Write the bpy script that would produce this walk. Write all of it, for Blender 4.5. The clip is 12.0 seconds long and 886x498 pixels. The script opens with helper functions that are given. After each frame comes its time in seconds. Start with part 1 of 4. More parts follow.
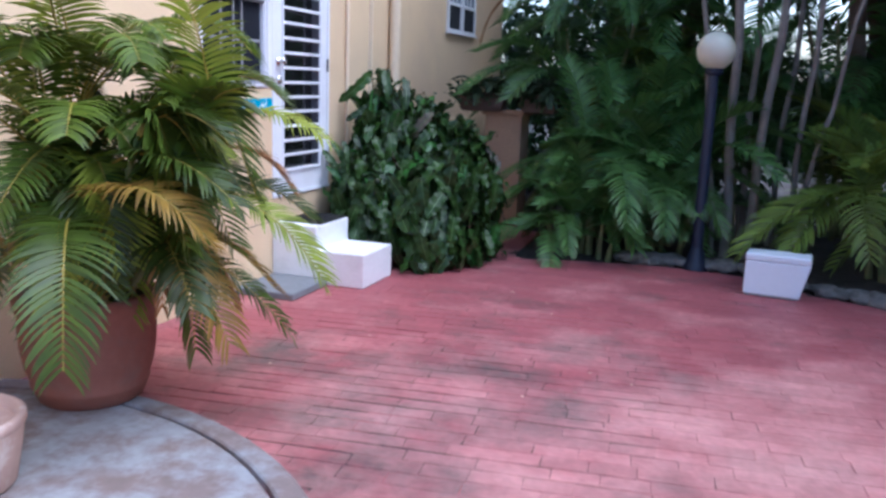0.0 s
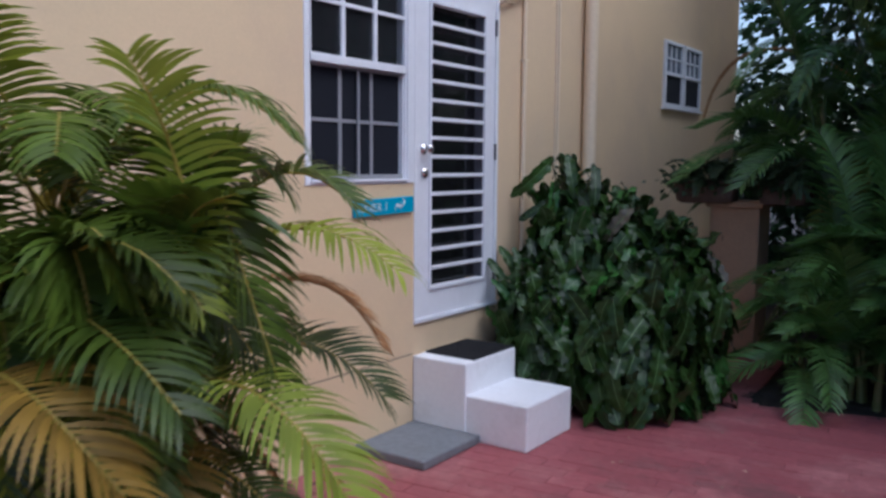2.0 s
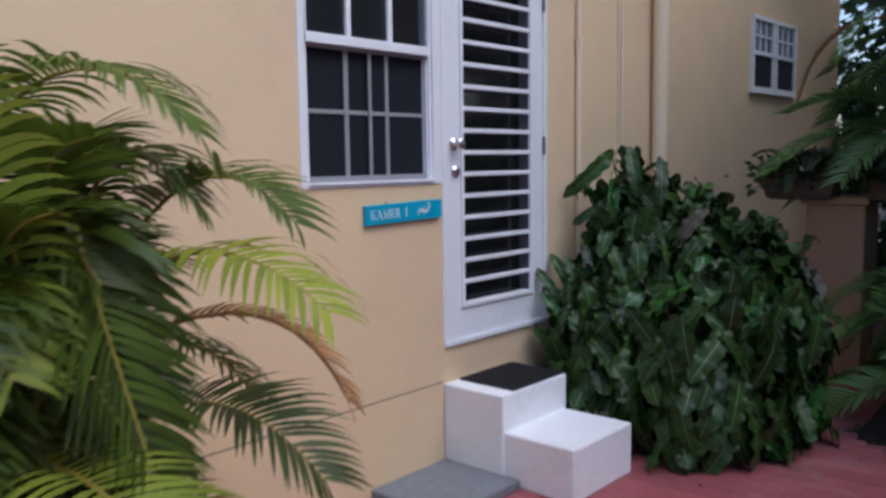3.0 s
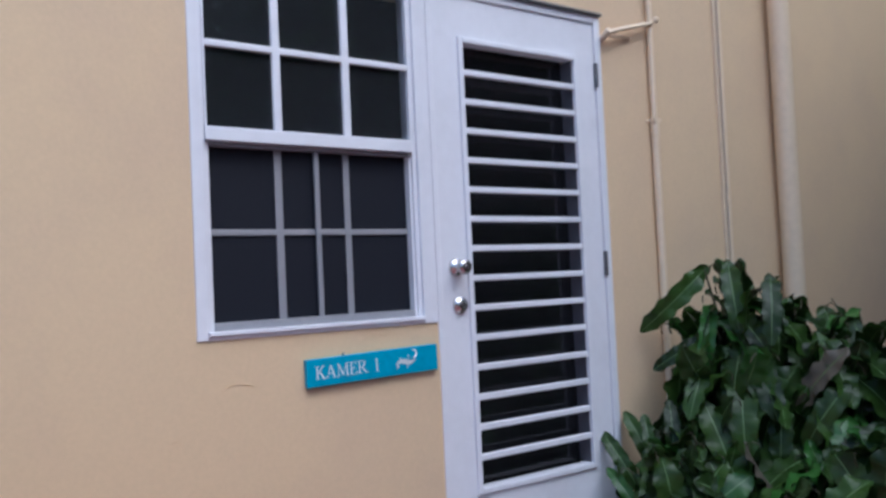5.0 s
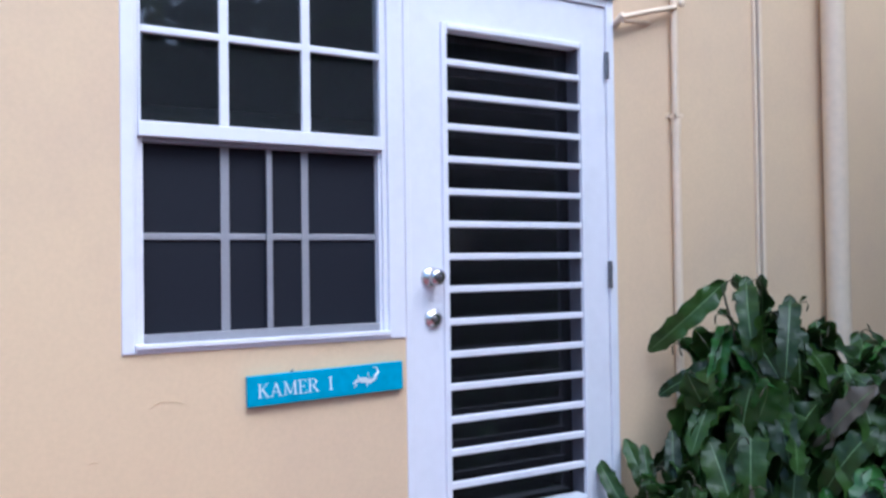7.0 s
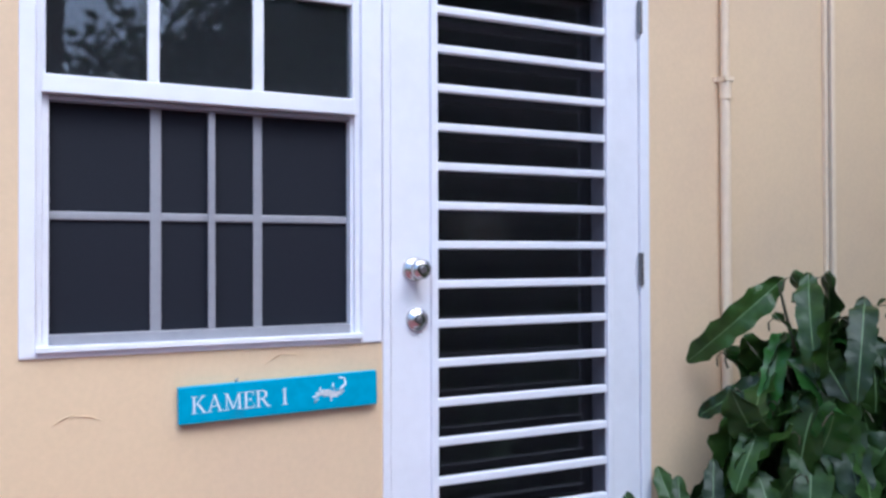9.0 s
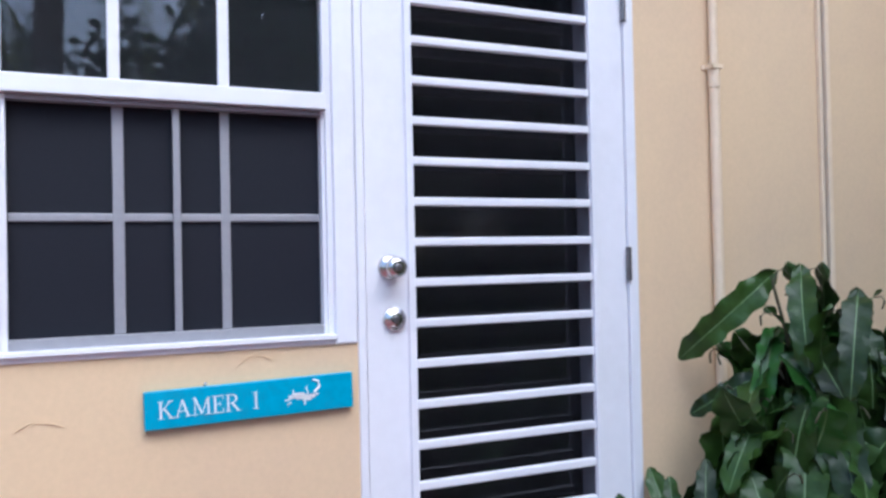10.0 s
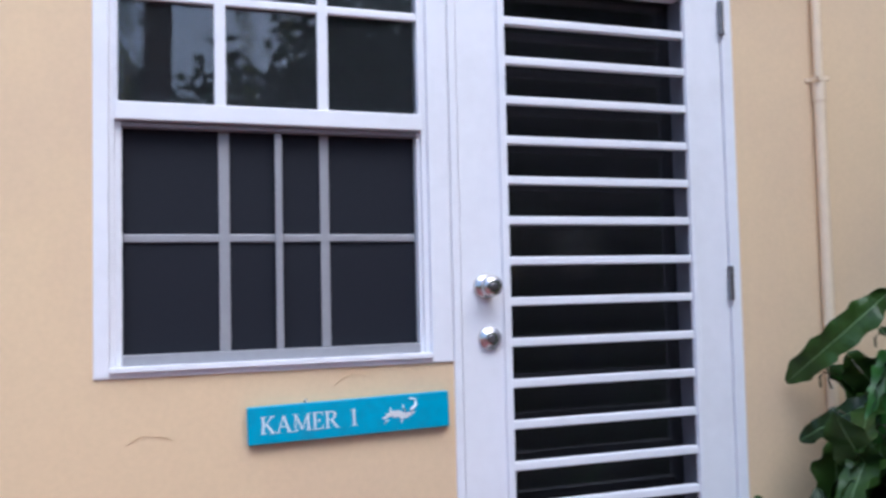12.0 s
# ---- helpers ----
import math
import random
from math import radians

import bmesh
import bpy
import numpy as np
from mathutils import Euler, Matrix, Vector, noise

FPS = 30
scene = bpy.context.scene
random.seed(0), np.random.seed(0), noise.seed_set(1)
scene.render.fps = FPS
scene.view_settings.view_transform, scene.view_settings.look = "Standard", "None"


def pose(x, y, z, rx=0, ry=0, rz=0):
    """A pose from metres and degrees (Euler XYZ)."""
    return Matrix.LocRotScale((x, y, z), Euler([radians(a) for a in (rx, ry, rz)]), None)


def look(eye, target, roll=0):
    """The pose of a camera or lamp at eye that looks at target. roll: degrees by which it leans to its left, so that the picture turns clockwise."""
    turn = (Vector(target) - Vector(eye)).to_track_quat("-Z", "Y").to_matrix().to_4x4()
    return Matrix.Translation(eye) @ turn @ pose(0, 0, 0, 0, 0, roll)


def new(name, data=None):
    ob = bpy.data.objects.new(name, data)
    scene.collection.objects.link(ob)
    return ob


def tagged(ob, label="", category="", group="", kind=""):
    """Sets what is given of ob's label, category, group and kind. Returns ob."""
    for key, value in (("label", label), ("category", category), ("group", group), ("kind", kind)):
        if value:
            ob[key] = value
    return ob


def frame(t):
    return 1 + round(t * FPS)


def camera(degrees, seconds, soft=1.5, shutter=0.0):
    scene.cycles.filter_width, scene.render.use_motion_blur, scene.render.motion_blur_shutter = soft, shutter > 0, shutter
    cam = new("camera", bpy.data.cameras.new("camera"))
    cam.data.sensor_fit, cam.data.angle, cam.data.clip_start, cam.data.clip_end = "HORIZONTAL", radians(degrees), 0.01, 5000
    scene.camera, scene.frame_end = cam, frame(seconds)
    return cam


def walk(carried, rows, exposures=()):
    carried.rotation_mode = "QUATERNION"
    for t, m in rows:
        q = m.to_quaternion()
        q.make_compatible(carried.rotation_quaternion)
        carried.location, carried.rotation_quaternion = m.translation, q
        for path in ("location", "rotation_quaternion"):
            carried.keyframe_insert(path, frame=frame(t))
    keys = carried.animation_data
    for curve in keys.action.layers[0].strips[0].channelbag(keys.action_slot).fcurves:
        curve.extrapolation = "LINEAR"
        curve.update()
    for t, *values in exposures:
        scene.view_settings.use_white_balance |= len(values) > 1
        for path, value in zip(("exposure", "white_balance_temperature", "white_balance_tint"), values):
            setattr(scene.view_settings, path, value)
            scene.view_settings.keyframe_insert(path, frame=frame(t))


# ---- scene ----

cam = camera(56.2, 12.0, soft=2.8, shutter=0.5)
PATH = [
    (0, (-0.256, 1.269, 1.561), (-0.899, 3.121, 1.167), 2.1),
    (0.2, (-0.321, 1.449, 1.583), (-0.98, 3.293, 1.176), 2.3),
    (0.5, (-0.396, 1.717, 1.586), (-1.14, 3.536, 1.211), 2.0),
    (0.7, (-0.419, 1.904, 1.588), (-1.233, 3.695, 1.23), 1.9),
    (1, (-0.459, 2.148, 1.568), (-1.345, 3.918, 1.279), 1.3),
    (1.5, (-0.531, 2.548, 1.579), (-1.617, 4.208, 1.323), 0.9),
    (2, (-0.639, 2.956, 1.589), (-1.789, 4.58, 1.383), 0.4),
    (2.5, (-0.75, 3.353, 1.583), (-1.972, 4.922, 1.371), -0.3),
    (3, (-0.819, 3.706, 1.587), (-2.139, 5.193, 1.375), -0.8),
    (3.5, (-0.946, 4.07, 1.632), (-2.313, 5.528, 1.556), -1.5),
    (5.3, (-1.128, 5.285, 1.626), (-2.811, 6.365, 1.652), -1.0),
    (5.5, (-1.14, 5.408, 1.678), (-2.854, 6.439, 1.66), -0.2),
    (6, (-1.151, 5.484, 1.664), (-2.877, 6.494, 1.701), -1.0),
    (6.5, (-1.157, 5.514, 1.687), (-2.879, 6.531, 1.753), -1.2),
    (7, (-1.134, 5.557, 1.718), (-2.866, 6.556, 1.752), -0.8),
    (9, (-1.458, 5.995, 1.703), (-3.263, 6.857, 1.724), -0.2),
    (9.5, (-1.461, 6.107, 1.684), (-3.293, 6.909, 1.698), -1.0),
    (10, (-1.479, 6.118, 1.685), (-3.298, 6.949, 1.714), -1.2),
    (10.5, (-1.489, 6.135, 1.661), (-3.309, 6.962, 1.711), -1.4),
    (11, (-1.489, 6.131, 1.661), (-3.306, 6.965, 1.727), -1.3),
    (11.5, (-1.48, 6.123, 1.674), (-3.332, 6.872, 1.759), -1.5),
    (12, (-1.481, 6.106, 1.667), (-3.378, 6.734, 1.763), -1.3),
]

EXPOSURES = [(0.0, 1.32, 5120, 12), (0.5, 0.80, 5200, 13), (0.7, 0.68, 5200, 13), (1.0, 0.50, 5250, 13), (1.5, 0.36, 5300, 12), (2.5, 0.42, 5480, 12), (3.6, 0.42, 5560, 11),
             (5.5, 0.66, 5160, 10), (6.0, 1.05, 5030, 10), (6.5, 1.10, 5030, 10), (9.0, 1.15, 5250, 10), (9.5, 1.41, 5300, 10), (10.0, 1.19, 5360, 10), (11.0, 1.13, 5410, 10), (12.0, 0.98, 5410, 10)]
walk(cam, [(t, look(eye, target, roll)) for t, eye, target, roll in PATH], EXPOSURES)

# ---- light: a bright overcast afternoon ----
world = bpy.data.worlds.new("overcast_sky")
scene.world = world
world.use_nodes = True
wn, wl = world.node_tree.nodes, world.node_tree.links
sky = wn.new("ShaderNodeTexSky")
sky.sky_type = "NISHITA"
sky.sun_disc = False
sky.sun_elevation, sky.sun_rotation = radians(50), radians(60)
sky.air_density, sky.dust_density, sky.ozone_density = 1.0, 3.0, 1.0
wl.new(sky.outputs[0], wn["Background"].inputs[0])
wn["Background"].inputs[1].default_value = 0.15
sun = new("sun", bpy.data.lights.new("sun", "SUN"))
sun.data.energy, sun.data.angle, sun.data.color = 1.1, radians(40), (1.0, 0.97, 0.93)
sun.matrix_world = look((6, 4, 10), (0, 6, 0))


# ---- materials ----
def material(name, base, rough=0.6, metal=0.0, vary=0.0, grain=40.0, bump=0.0, stain=None, stain_scale=1.0,
             stain_lo=0.5, stain_hi=0.7, per_object=0.0, per_island=0.0, spec=0.5, subsurface=0.0, distance=0.004, stain_at=None, wear=None):
    """A Principled material with fine grain, larger stains, and variation from piece to piece."""
    m = bpy.data.materials.new(name)
    m.use_nodes = True
    n, l = m.node_tree.nodes, m.node_tree.links
    p = n["Principled BSDF"]
    p.inputs["Roughness"].default_value = rough
    p.inputs["Metallic"].default_value = metal
    p.inputs["Specular IOR Level"].default_value = spec
    geo = n.new("ShaderNodeNewGeometry")
    colour = n.new("ShaderNodeRGB")
    colour.outputs[0].default_value = (*base, 1)
    out = colour.outputs[0]
    if stain:
        tex = n.new("ShaderNodeTexNoise")
        tex.inputs["Scale"].default_value, tex.inputs["Detail"].default_value = stain_scale, 7
        tex.inputs["Roughness"].default_value = 0.65
        l.new(geo.outputs["Position"], tex.inputs["Vector"])
        ramp = n.new("ShaderNodeMapRange")
        ramp.inputs["From Min"].default_value, ramp.inputs["From Max"].default_value = stain_lo, stain_hi
        amount = tex.outputs["Fac"]
        if stain_at:
            # the stain gathers round one place
            far = n.new("ShaderNodeVectorMath")
            far.operation = "DISTANCE"
            l.new(geo.outputs["Position"], far.inputs[0])
            far.inputs[1].default_value = (stain_at[0], stain_at[1], 0)
            fall = n.new("ShaderNodeMapRange")
            fall.inputs["From Max"].default_value = stain_at[2]
            fall.inputs["To Min"].default_value, fall.inputs["To Max"].default_value = 0.13, -0.06
            l.new(far.outputs["Value"], fall.inputs["Value"])
            add = n.new("ShaderNodeMath")
            l.new(amount, add.inputs[0]), l.new(fall.outputs[0], add.inputs[1])
            amount = add.outputs[0]
        l.new(amount, ramp.inputs["Value"])
        mix = n.new("ShaderNodeMix")
        mix.data_type = "RGBA"
        l.new(ramp.outputs[0], mix.inputs["Factor"])
        l.new(out, mix.inputs["A"])
        mix.inputs["B"].default_value = (*stain, 1)
        out = mix.outputs["Result"]
    if wear:
        # pale worn patches with broken outlines
        tone, scale, lo, hi, (wx, wy, reach) = wear
        tex = n.new("ShaderNodeTexNoise")
        tex.inputs["Scale"].default_value, tex.inputs["Detail"].default_value = scale, 8
        tex.inputs["Roughness"].default_value = 0.7
        l.new(geo.outputs["Position"], tex.inputs["Vector"])
        far = n.new("ShaderNodeVectorMath")
        far.operation = "DISTANCE"
        l.new(geo.outputs["Position"], far.inputs[0])
        far.inputs[1].default_value = (wx, wy, 0)
        fall = n.new("ShaderNodeMapRange")
        fall.inputs["From Max"].default_value = reach
        fall.inputs["To Min"].default_value, fall.inputs["To Max"].default_value = 0.2, -0.1
        l.new(far.outputs["Value"], fall.inputs["Value"])
        add = n.new("ShaderNodeMath")
        l.new(tex.outputs["Fac"], add.inputs[0]), l.new(fall.outputs[0], add.inputs[1])
        ramp = n.new("ShaderNodeMapRange")
        ramp.inputs["From Min"].default_value, ramp.inputs["From Max"].default_value = lo, hi
        l.new(add.outputs[0], ramp.inputs["Value"])
        mix = n.new("ShaderNodeMix")
        mix.data_type = "RGBA"
        l.new(ramp.outputs[0], mix.inputs["Factor"])
        l.new(out, mix.inputs["A"])
        mix.inputs["B"].default_value = (*tone, 1)
        out = mix.outputs["Result"]
    fine = n.new("ShaderNodeTexNoise")
    fine.inputs["Scale"].default_value, fine.inputs["Detail"].default_value = grain, 6
    l.new(geo.outputs["Position"], fine.inputs["Vector"])
    value = None
    if vary:
        mr = n.new("ShaderNodeMapRange")
        mr.inputs["From Min"].default_value, mr.inputs["From Max"].default_value = 0.25, 0.75
        mr.inputs["To Min"].default_value, mr.inputs["To Max"].default_value = 1 - vary, 1 + vary
        l.new(fine.outputs["Fac"], mr.inputs["Value"])
        value = mr.outputs[0]
    for amount, source in ((per_object, "object"), (per_island, "island")):
        if not amount:
            continue
        rnd = n.new("ShaderNodeObjectInfo").outputs["Random"] if source == "object" else geo.outputs["Random Per Island"]
        mr = n.new("ShaderNodeMapRange")
        mr.inputs["To Min"].default_value, mr.inputs["To Max"].default_value = 1 - amount, 1 + amount
        l.new(rnd, mr.inputs["Value"])
        if value is None:
            value = mr.outputs[0]
        else:
            mul = n.new("ShaderNodeMath")
            mul.operation = "MULTIPLY"
            l.new(value, mul.inputs[0]), l.new(mr.outputs[0], mul.inputs[1])
            value = mul.outputs[0]
    if value is not None:
        hsv = n.new("ShaderNodeHueSaturation")
        l.new(value, hsv.inputs["Value"])
        l.new(out, hsv.inputs["Color"])
        out = hsv.outputs[0]
    l.new(out, p.inputs["Base Color"])
    if bump:
        b = n.new("ShaderNodeBump")
        b.inputs["Strength"].default_value, b.inputs["Distance"].default_value = bump, distance
        l.new(fine.outputs["Fac"], b.inputs["Height"])
        l.new(b.outputs[0], p.inputs["Normal"])
    if subsurface:
        # light that comes through a thin leaf
        tr = n.new("ShaderNodeBsdfTranslucent")
        blend = n.new("ShaderNodeMixShader")
        blend.inputs[0].default_value = subsurface
        l.new(out, tr.inputs["Color"])
        l.new(p.outputs[0], blend.inputs[1]), l.new(tr.outputs[0], blend.inputs[2])
        l.new(blend.outputs[0], n["Material Output"].inputs["Surface"])
    return m


def glass(name, tint, clear=1.0, rough=0.02):
    m = bpy.data.materials.new(name)
    m.use_nodes = True
    p = m.node_tree.nodes["Principled BSDF"]
    p.inputs["Base Color"].default_value = (*tint, 1)
    p.inputs["Roughness"].default_value = rough
    p.inputs["Transmission Weight"].default_value = clear
    p.inputs["IOR"].default_value = 1.5
    return m


STUCCO = material("beige_stucco", (0.72, 0.54, 0.33), 0.85, vary=0.03, grain=70, bump=0.10, stain=(0.62, 0.46, 0.31), stain_scale=0.9, stain_lo=0.45, stain_hi=0.8)
PILLAR = material("ochre_stucco", (0.42, 0.26, 0.16), 0.9, vary=0.08, grain=50, bump=0.4, stain=(0.36, 0.23, 0.15), stain_scale=2.5)
CRACK = material("dirty_crack", (0.22, 0.17, 0.12), 0.95, vary=0.2, grain=60)
WHITE = material("white_gloss_paint", (0.80, 0.80, 0.83), 0.35, vary=0.02, grain=25, bump=0.05, stain=(0.72, 0.72, 0.74), stain_scale=3, stain_lo=0.5, stain_hi=0.8)
WHITE_STEP = material("white_step_paint", (0.87, 0.86, 0.87), 0.6, vary=0.03, grain=35, bump=0.25, stain=(0.70, 0.68, 0.67), stain_scale=4, stain_lo=0.55, stain_hi=0.85)
GREY_BAR = material("grey_aluminium", (0.34, 0.34, 0.36), 0.5, 0.3, vary=0.05, grain=60)
SCREEN = material("insect_screen", (0.013, 0.0145, 0.021), 0.6, vary=0.15, grain=400, spec=0.2)
# dark grey of the channels, with the recess's shade put into it
CHANNEL = material("dark_channel", (0.10, 0.10, 0.12), 0.5, vary=0.1)
# near-black walls: the unlit look of the interior is put into the colour
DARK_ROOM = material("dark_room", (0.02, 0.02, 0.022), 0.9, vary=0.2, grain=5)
GLASS = glass("window_glass", (0.72, 0.76, 0.82), 0.982)
TINTED = glass("tinted_glass", (0.05, 0.05, 0.058), 0.75, 0.10)
CHROME = material("brushed_chrome", (0.60, 0.57, 0.55), 0.27, 1.0, vary=0.05, grain=120)
DULL_METAL = material("dull_hinge_metal", (0.22, 0.21, 0.21), 0.45, 0.9, vary=0.2, grain=90)
SIGN_BLUE = material("turquoise_paint", (0.012, 0.33, 0.50), 0.5, vary=0.1, grain=45, bump=0.2, stain=(0.02, 0.24, 0.36), stain_scale=9, stain_lo=0.55, stain_hi=0.8)
LETTER = material("white_lettering", (0.80, 0.84, 0.85), 0.6, vary=0.05)
PIPE_PAINT = material("beige_pipe_paint", (0.80, 0.64, 0.45), 0.5, vary=0.05, grain=30)
RED_PAVER = material("red_paver", (0.33, 0.086, 0.092), 0.62, vary=0.13, grain=22, bump=0.5, stain=(0.125, 0.08, 0.07), stain_scale=1.6, stain_lo=0.49, stain_hi=0.72, per_object=0.10, distance=0.003, stain_at=(-1.6, 4.8, 2.5), wear=((0.64, 0.32, 0.29), 1.3, 0.40, 0.80, (0.6, 4.0, 3.4)))
RED_PAVER_FAR = material("red_paver_far", (0.33, 0.086, 0.092), 0.62, vary=0.13, grain=22, bump=0.5, stain=(0.125, 0.08, 0.07), stain_scale=1.6, stain_lo=0.49, stain_hi=0.72, per_island=0.08, distance=0.003, stain_at=(-1.6, 4.8, 2.5), wear=((0.64, 0.32, 0.29), 1.3, 0.40, 0.80, (0.6, 4.0, 3.4)))
JOINT = material("paver_joint", (0.32, 0.105, 0.11), 0.9, vary=0.3, grain=30, stain=(0.035, 0.03, 0.025), stain_scale=2.0, stain_lo=0.50, stain_hi=0.56, stain_at=(-1.6, 4.8, 2.4), wear=((0.58, 0.29, 0.24), 1.3, 0.42, 0.80, (0.7, 3.0, 3.2)))
CONCRETE = material("worn_concrete", (0.22, 0.165, 0.15), 0.85, vary=0.12, grain=18, bump=0.5, stain=(0.31, 0.305, 0.32), stain_scale=4.5, stain_lo=0.46, stain_hi=0.66, stain_at=(-2.7, 4.0, 1.5))
SLAB = material("grey_slab", (0.19, 0.20, 0.215), 0.8, vary=0.12, grain=30, bump=0.4, stain=(0.17, 0.17, 0.18), stain_scale=4)
RUBBER = material("black_rubber_mat", (0.016, 0.016, 0.018), 0.9, vary=0.3, grain=150, bump=0.6)
SOIL = material("dark_soil", (0.045, 0.035, 0.028), 0.95, vary=0.4, grain=14, bump=1.0, stain=(0.02, 0.02, 0.015), stain_scale=3, distance=0.02)
TERRACOTTA = material("terracotta", (0.29, 0.105, 0.07), 0.75, vary=0.1, grain=25, bump=0.3, stain=(0.25, 0.13, 0.10), stain_scale=4)
ROCK = material("garden_rock", (0.16, 0.15, 0.14), 0.9, vary=0.3, grain=15, bump=0.8, stain=(0.07, 0.07, 0.06), stain_scale=5)
FOAM = material("white_cooler_plastic", (0.80, 0.84, 0.90), 0.5, vary=0.02, grain=30, bump=0.1)
FOAM_DIRT = material("grey_broken_edge", (0.35, 0.36, 0.38), 0.8, vary=0.2)
BLUE_METAL = material("dark_blue_enamel", (0.011, 0.017, 0.038), 0.5, vary=0.2, grain=30)
GLOBE = material("milk_glass", (0.78, 0.76, 0.62), 0.3, vary=0.03, grain=10, subsurface=0.3)
# darker green with the lower crown's shade in it; mid green for upper fronds
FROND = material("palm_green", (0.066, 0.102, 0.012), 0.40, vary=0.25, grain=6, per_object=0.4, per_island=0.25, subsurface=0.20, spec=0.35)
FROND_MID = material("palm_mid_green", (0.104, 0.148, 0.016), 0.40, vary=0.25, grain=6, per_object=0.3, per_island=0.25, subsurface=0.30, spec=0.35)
FROND_PALE = material("palm_pale_green", (0.25, 0.30, 0.035), 0.48, vary=0.2, grain=6, per_object=0.25, per_island=0.2, subsurface=0.3, spec=0.3)
FROND_YELLOW = material("palm_yellowing", (0.27, 0.165, 0.025), 0.5, vary=0.25, grain=7, per_island=0.25, subsurface=0.35)
FROND_LIME = material("palm_lime", (0.33, 0.37, 0.035), 0.5, vary=0.2, grain=6, per_island=0.2, subsurface=0.35, spec=0.3)
FROND_BROWN = material("palm_dry_brown", (0.36, 0.17, 0.06), 0.7, vary=0.3, grain=9, per_island=0.25, subsurface=0.2)
RACHIS = material("palm_rib", (0.33, 0.25, 0.035), 0.5, vary=0.2, grain=12)
CANE = material("palm_cane", (0.16, 0.17, 0.06), 0.6, vary=0.3, grain=14, stain=(0.20, 0.13, 0.06), stain_scale=7)
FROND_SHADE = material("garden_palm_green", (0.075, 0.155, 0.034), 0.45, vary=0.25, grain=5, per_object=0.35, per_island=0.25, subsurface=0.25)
FROND_OLIVE = material("olive_palm_green", (0.12, 0.17, 0.025), 0.5, vary=0.25, grain=5, per_object=0.3, per_island=0.25, subsurface=0.25, spec=0.3)
BIG_LEAF = material("philodendron_leaf", (0.025, 0.055, 0.009), 0.36, vary=0.35, grain=22, bump=0.5, per_object=0.5, per_island=0.1, subsurface=0.06, distance=0.010, spec=0.28)
BIG_LEAF_YOUNG = material("philodendron_young_leaf", (0.035, 0.12, 0.018), 0.40, vary=0.2, grain=16, bump=0.3, per_object=0.3, subsurface=0.15, distance=0.006)
BIG_LEAF_DRY = material("philodendron_dry_leaf", (0.10, 0.085, 0.06), 0.6, vary=0.3, grain=16, per_object=0.3)
MIDRIB = material("leaf_midrib", (0.12, 0.20, 0.07), 0.5, vary=0.15)
STEM = material("leaf_stem", (0.06, 0.055, 0.025), 0.7, vary=0.3, grain=20)
# darker copy of the big leaf; shade inside the bush is in its colour
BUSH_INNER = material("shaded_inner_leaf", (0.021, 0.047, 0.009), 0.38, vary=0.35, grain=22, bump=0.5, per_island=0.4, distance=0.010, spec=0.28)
TREE_LEAF = material("tree_leaf", (0.040, 0.09, 0.030), 0.5, vary=0.3, grain=4, per_island=0.45, subsurface=0.2)
BARK = material("pale_bark", (0.23, 0.20, 0.17), 0.9, vary=0.3, grain=12, bump=0.8, stain=(0.12, 0.10, 0.085), stain_scale=3, distance=0.01)
BARK_DARK = material("dark_bark", (0.12, 0.085, 0.06), 0.9, vary=0.3, grain=12, bump=0.8, distance=0.01)
PLANTER = material("dark_planter", (0.10, 0.06, 0.045), 0.8, vary=0.3, grain=20, bump=0.5)
FERN = material("fern_green", (0.035, 0.06, 0.022), 0.6, vary=0.3, grain=8, per_island=0.4)
ROOF = material("roof_slab", (0.35, 0.33, 0.31), 0.9, vary=0.1)


# ---- building helpers ----
def finish(name, bm, mats, smooth=False):
    me = bpy.data.meshes.new(name)
    bm.to_mesh(me)
    bm.free()
    for m in (mats if isinstance(mats, (list, tuple)) else [mats]):
        me.materials.append(m)
    if smooth:
        me.polygons.foreach_set("use_smooth", [True] * len(me.polygons))
    return me


def part(name, bm, mats, parent=None, label="", smooth=False):
    ob = new(name, finish(name, bm, mats, smooth))
    if parent:
        ob.parent = parent
    return tagged(ob, label)


def thing(name, label, category, group="", kind="", at=(0, 0, 0)):
    ob = new(name)
    ob.location = at
    return tagged(ob, label, category, group, kind)


def box(bm, x0, x1, y0, y1, z0, z1, bevel=0.0, segments=2):
    vs = bmesh.ops.create_cube(bm, size=1.0)["verts"]
    for v in vs:
        v.co = Vector(((x0 + x1) / 2 + v.co.x * (x1 - x0), (y0 + y1) / 2 + v.co.y * (y1 - y0), (z0 + z1) / 2 + v.co.z * (z1 - z0)))
    if bevel:
        es = list({e for v in vs for e in v.link_edges})
        bmesh.ops.bevel(bm, geom=es, offset=bevel, segments=segments, affect="EDGES", profile=0.6)
    return bm


def boxes(*specs, bevel=0.0):
    bm = bmesh.new()
    for b in specs:
        box(bm, *b, bevel=bevel)
    return bm


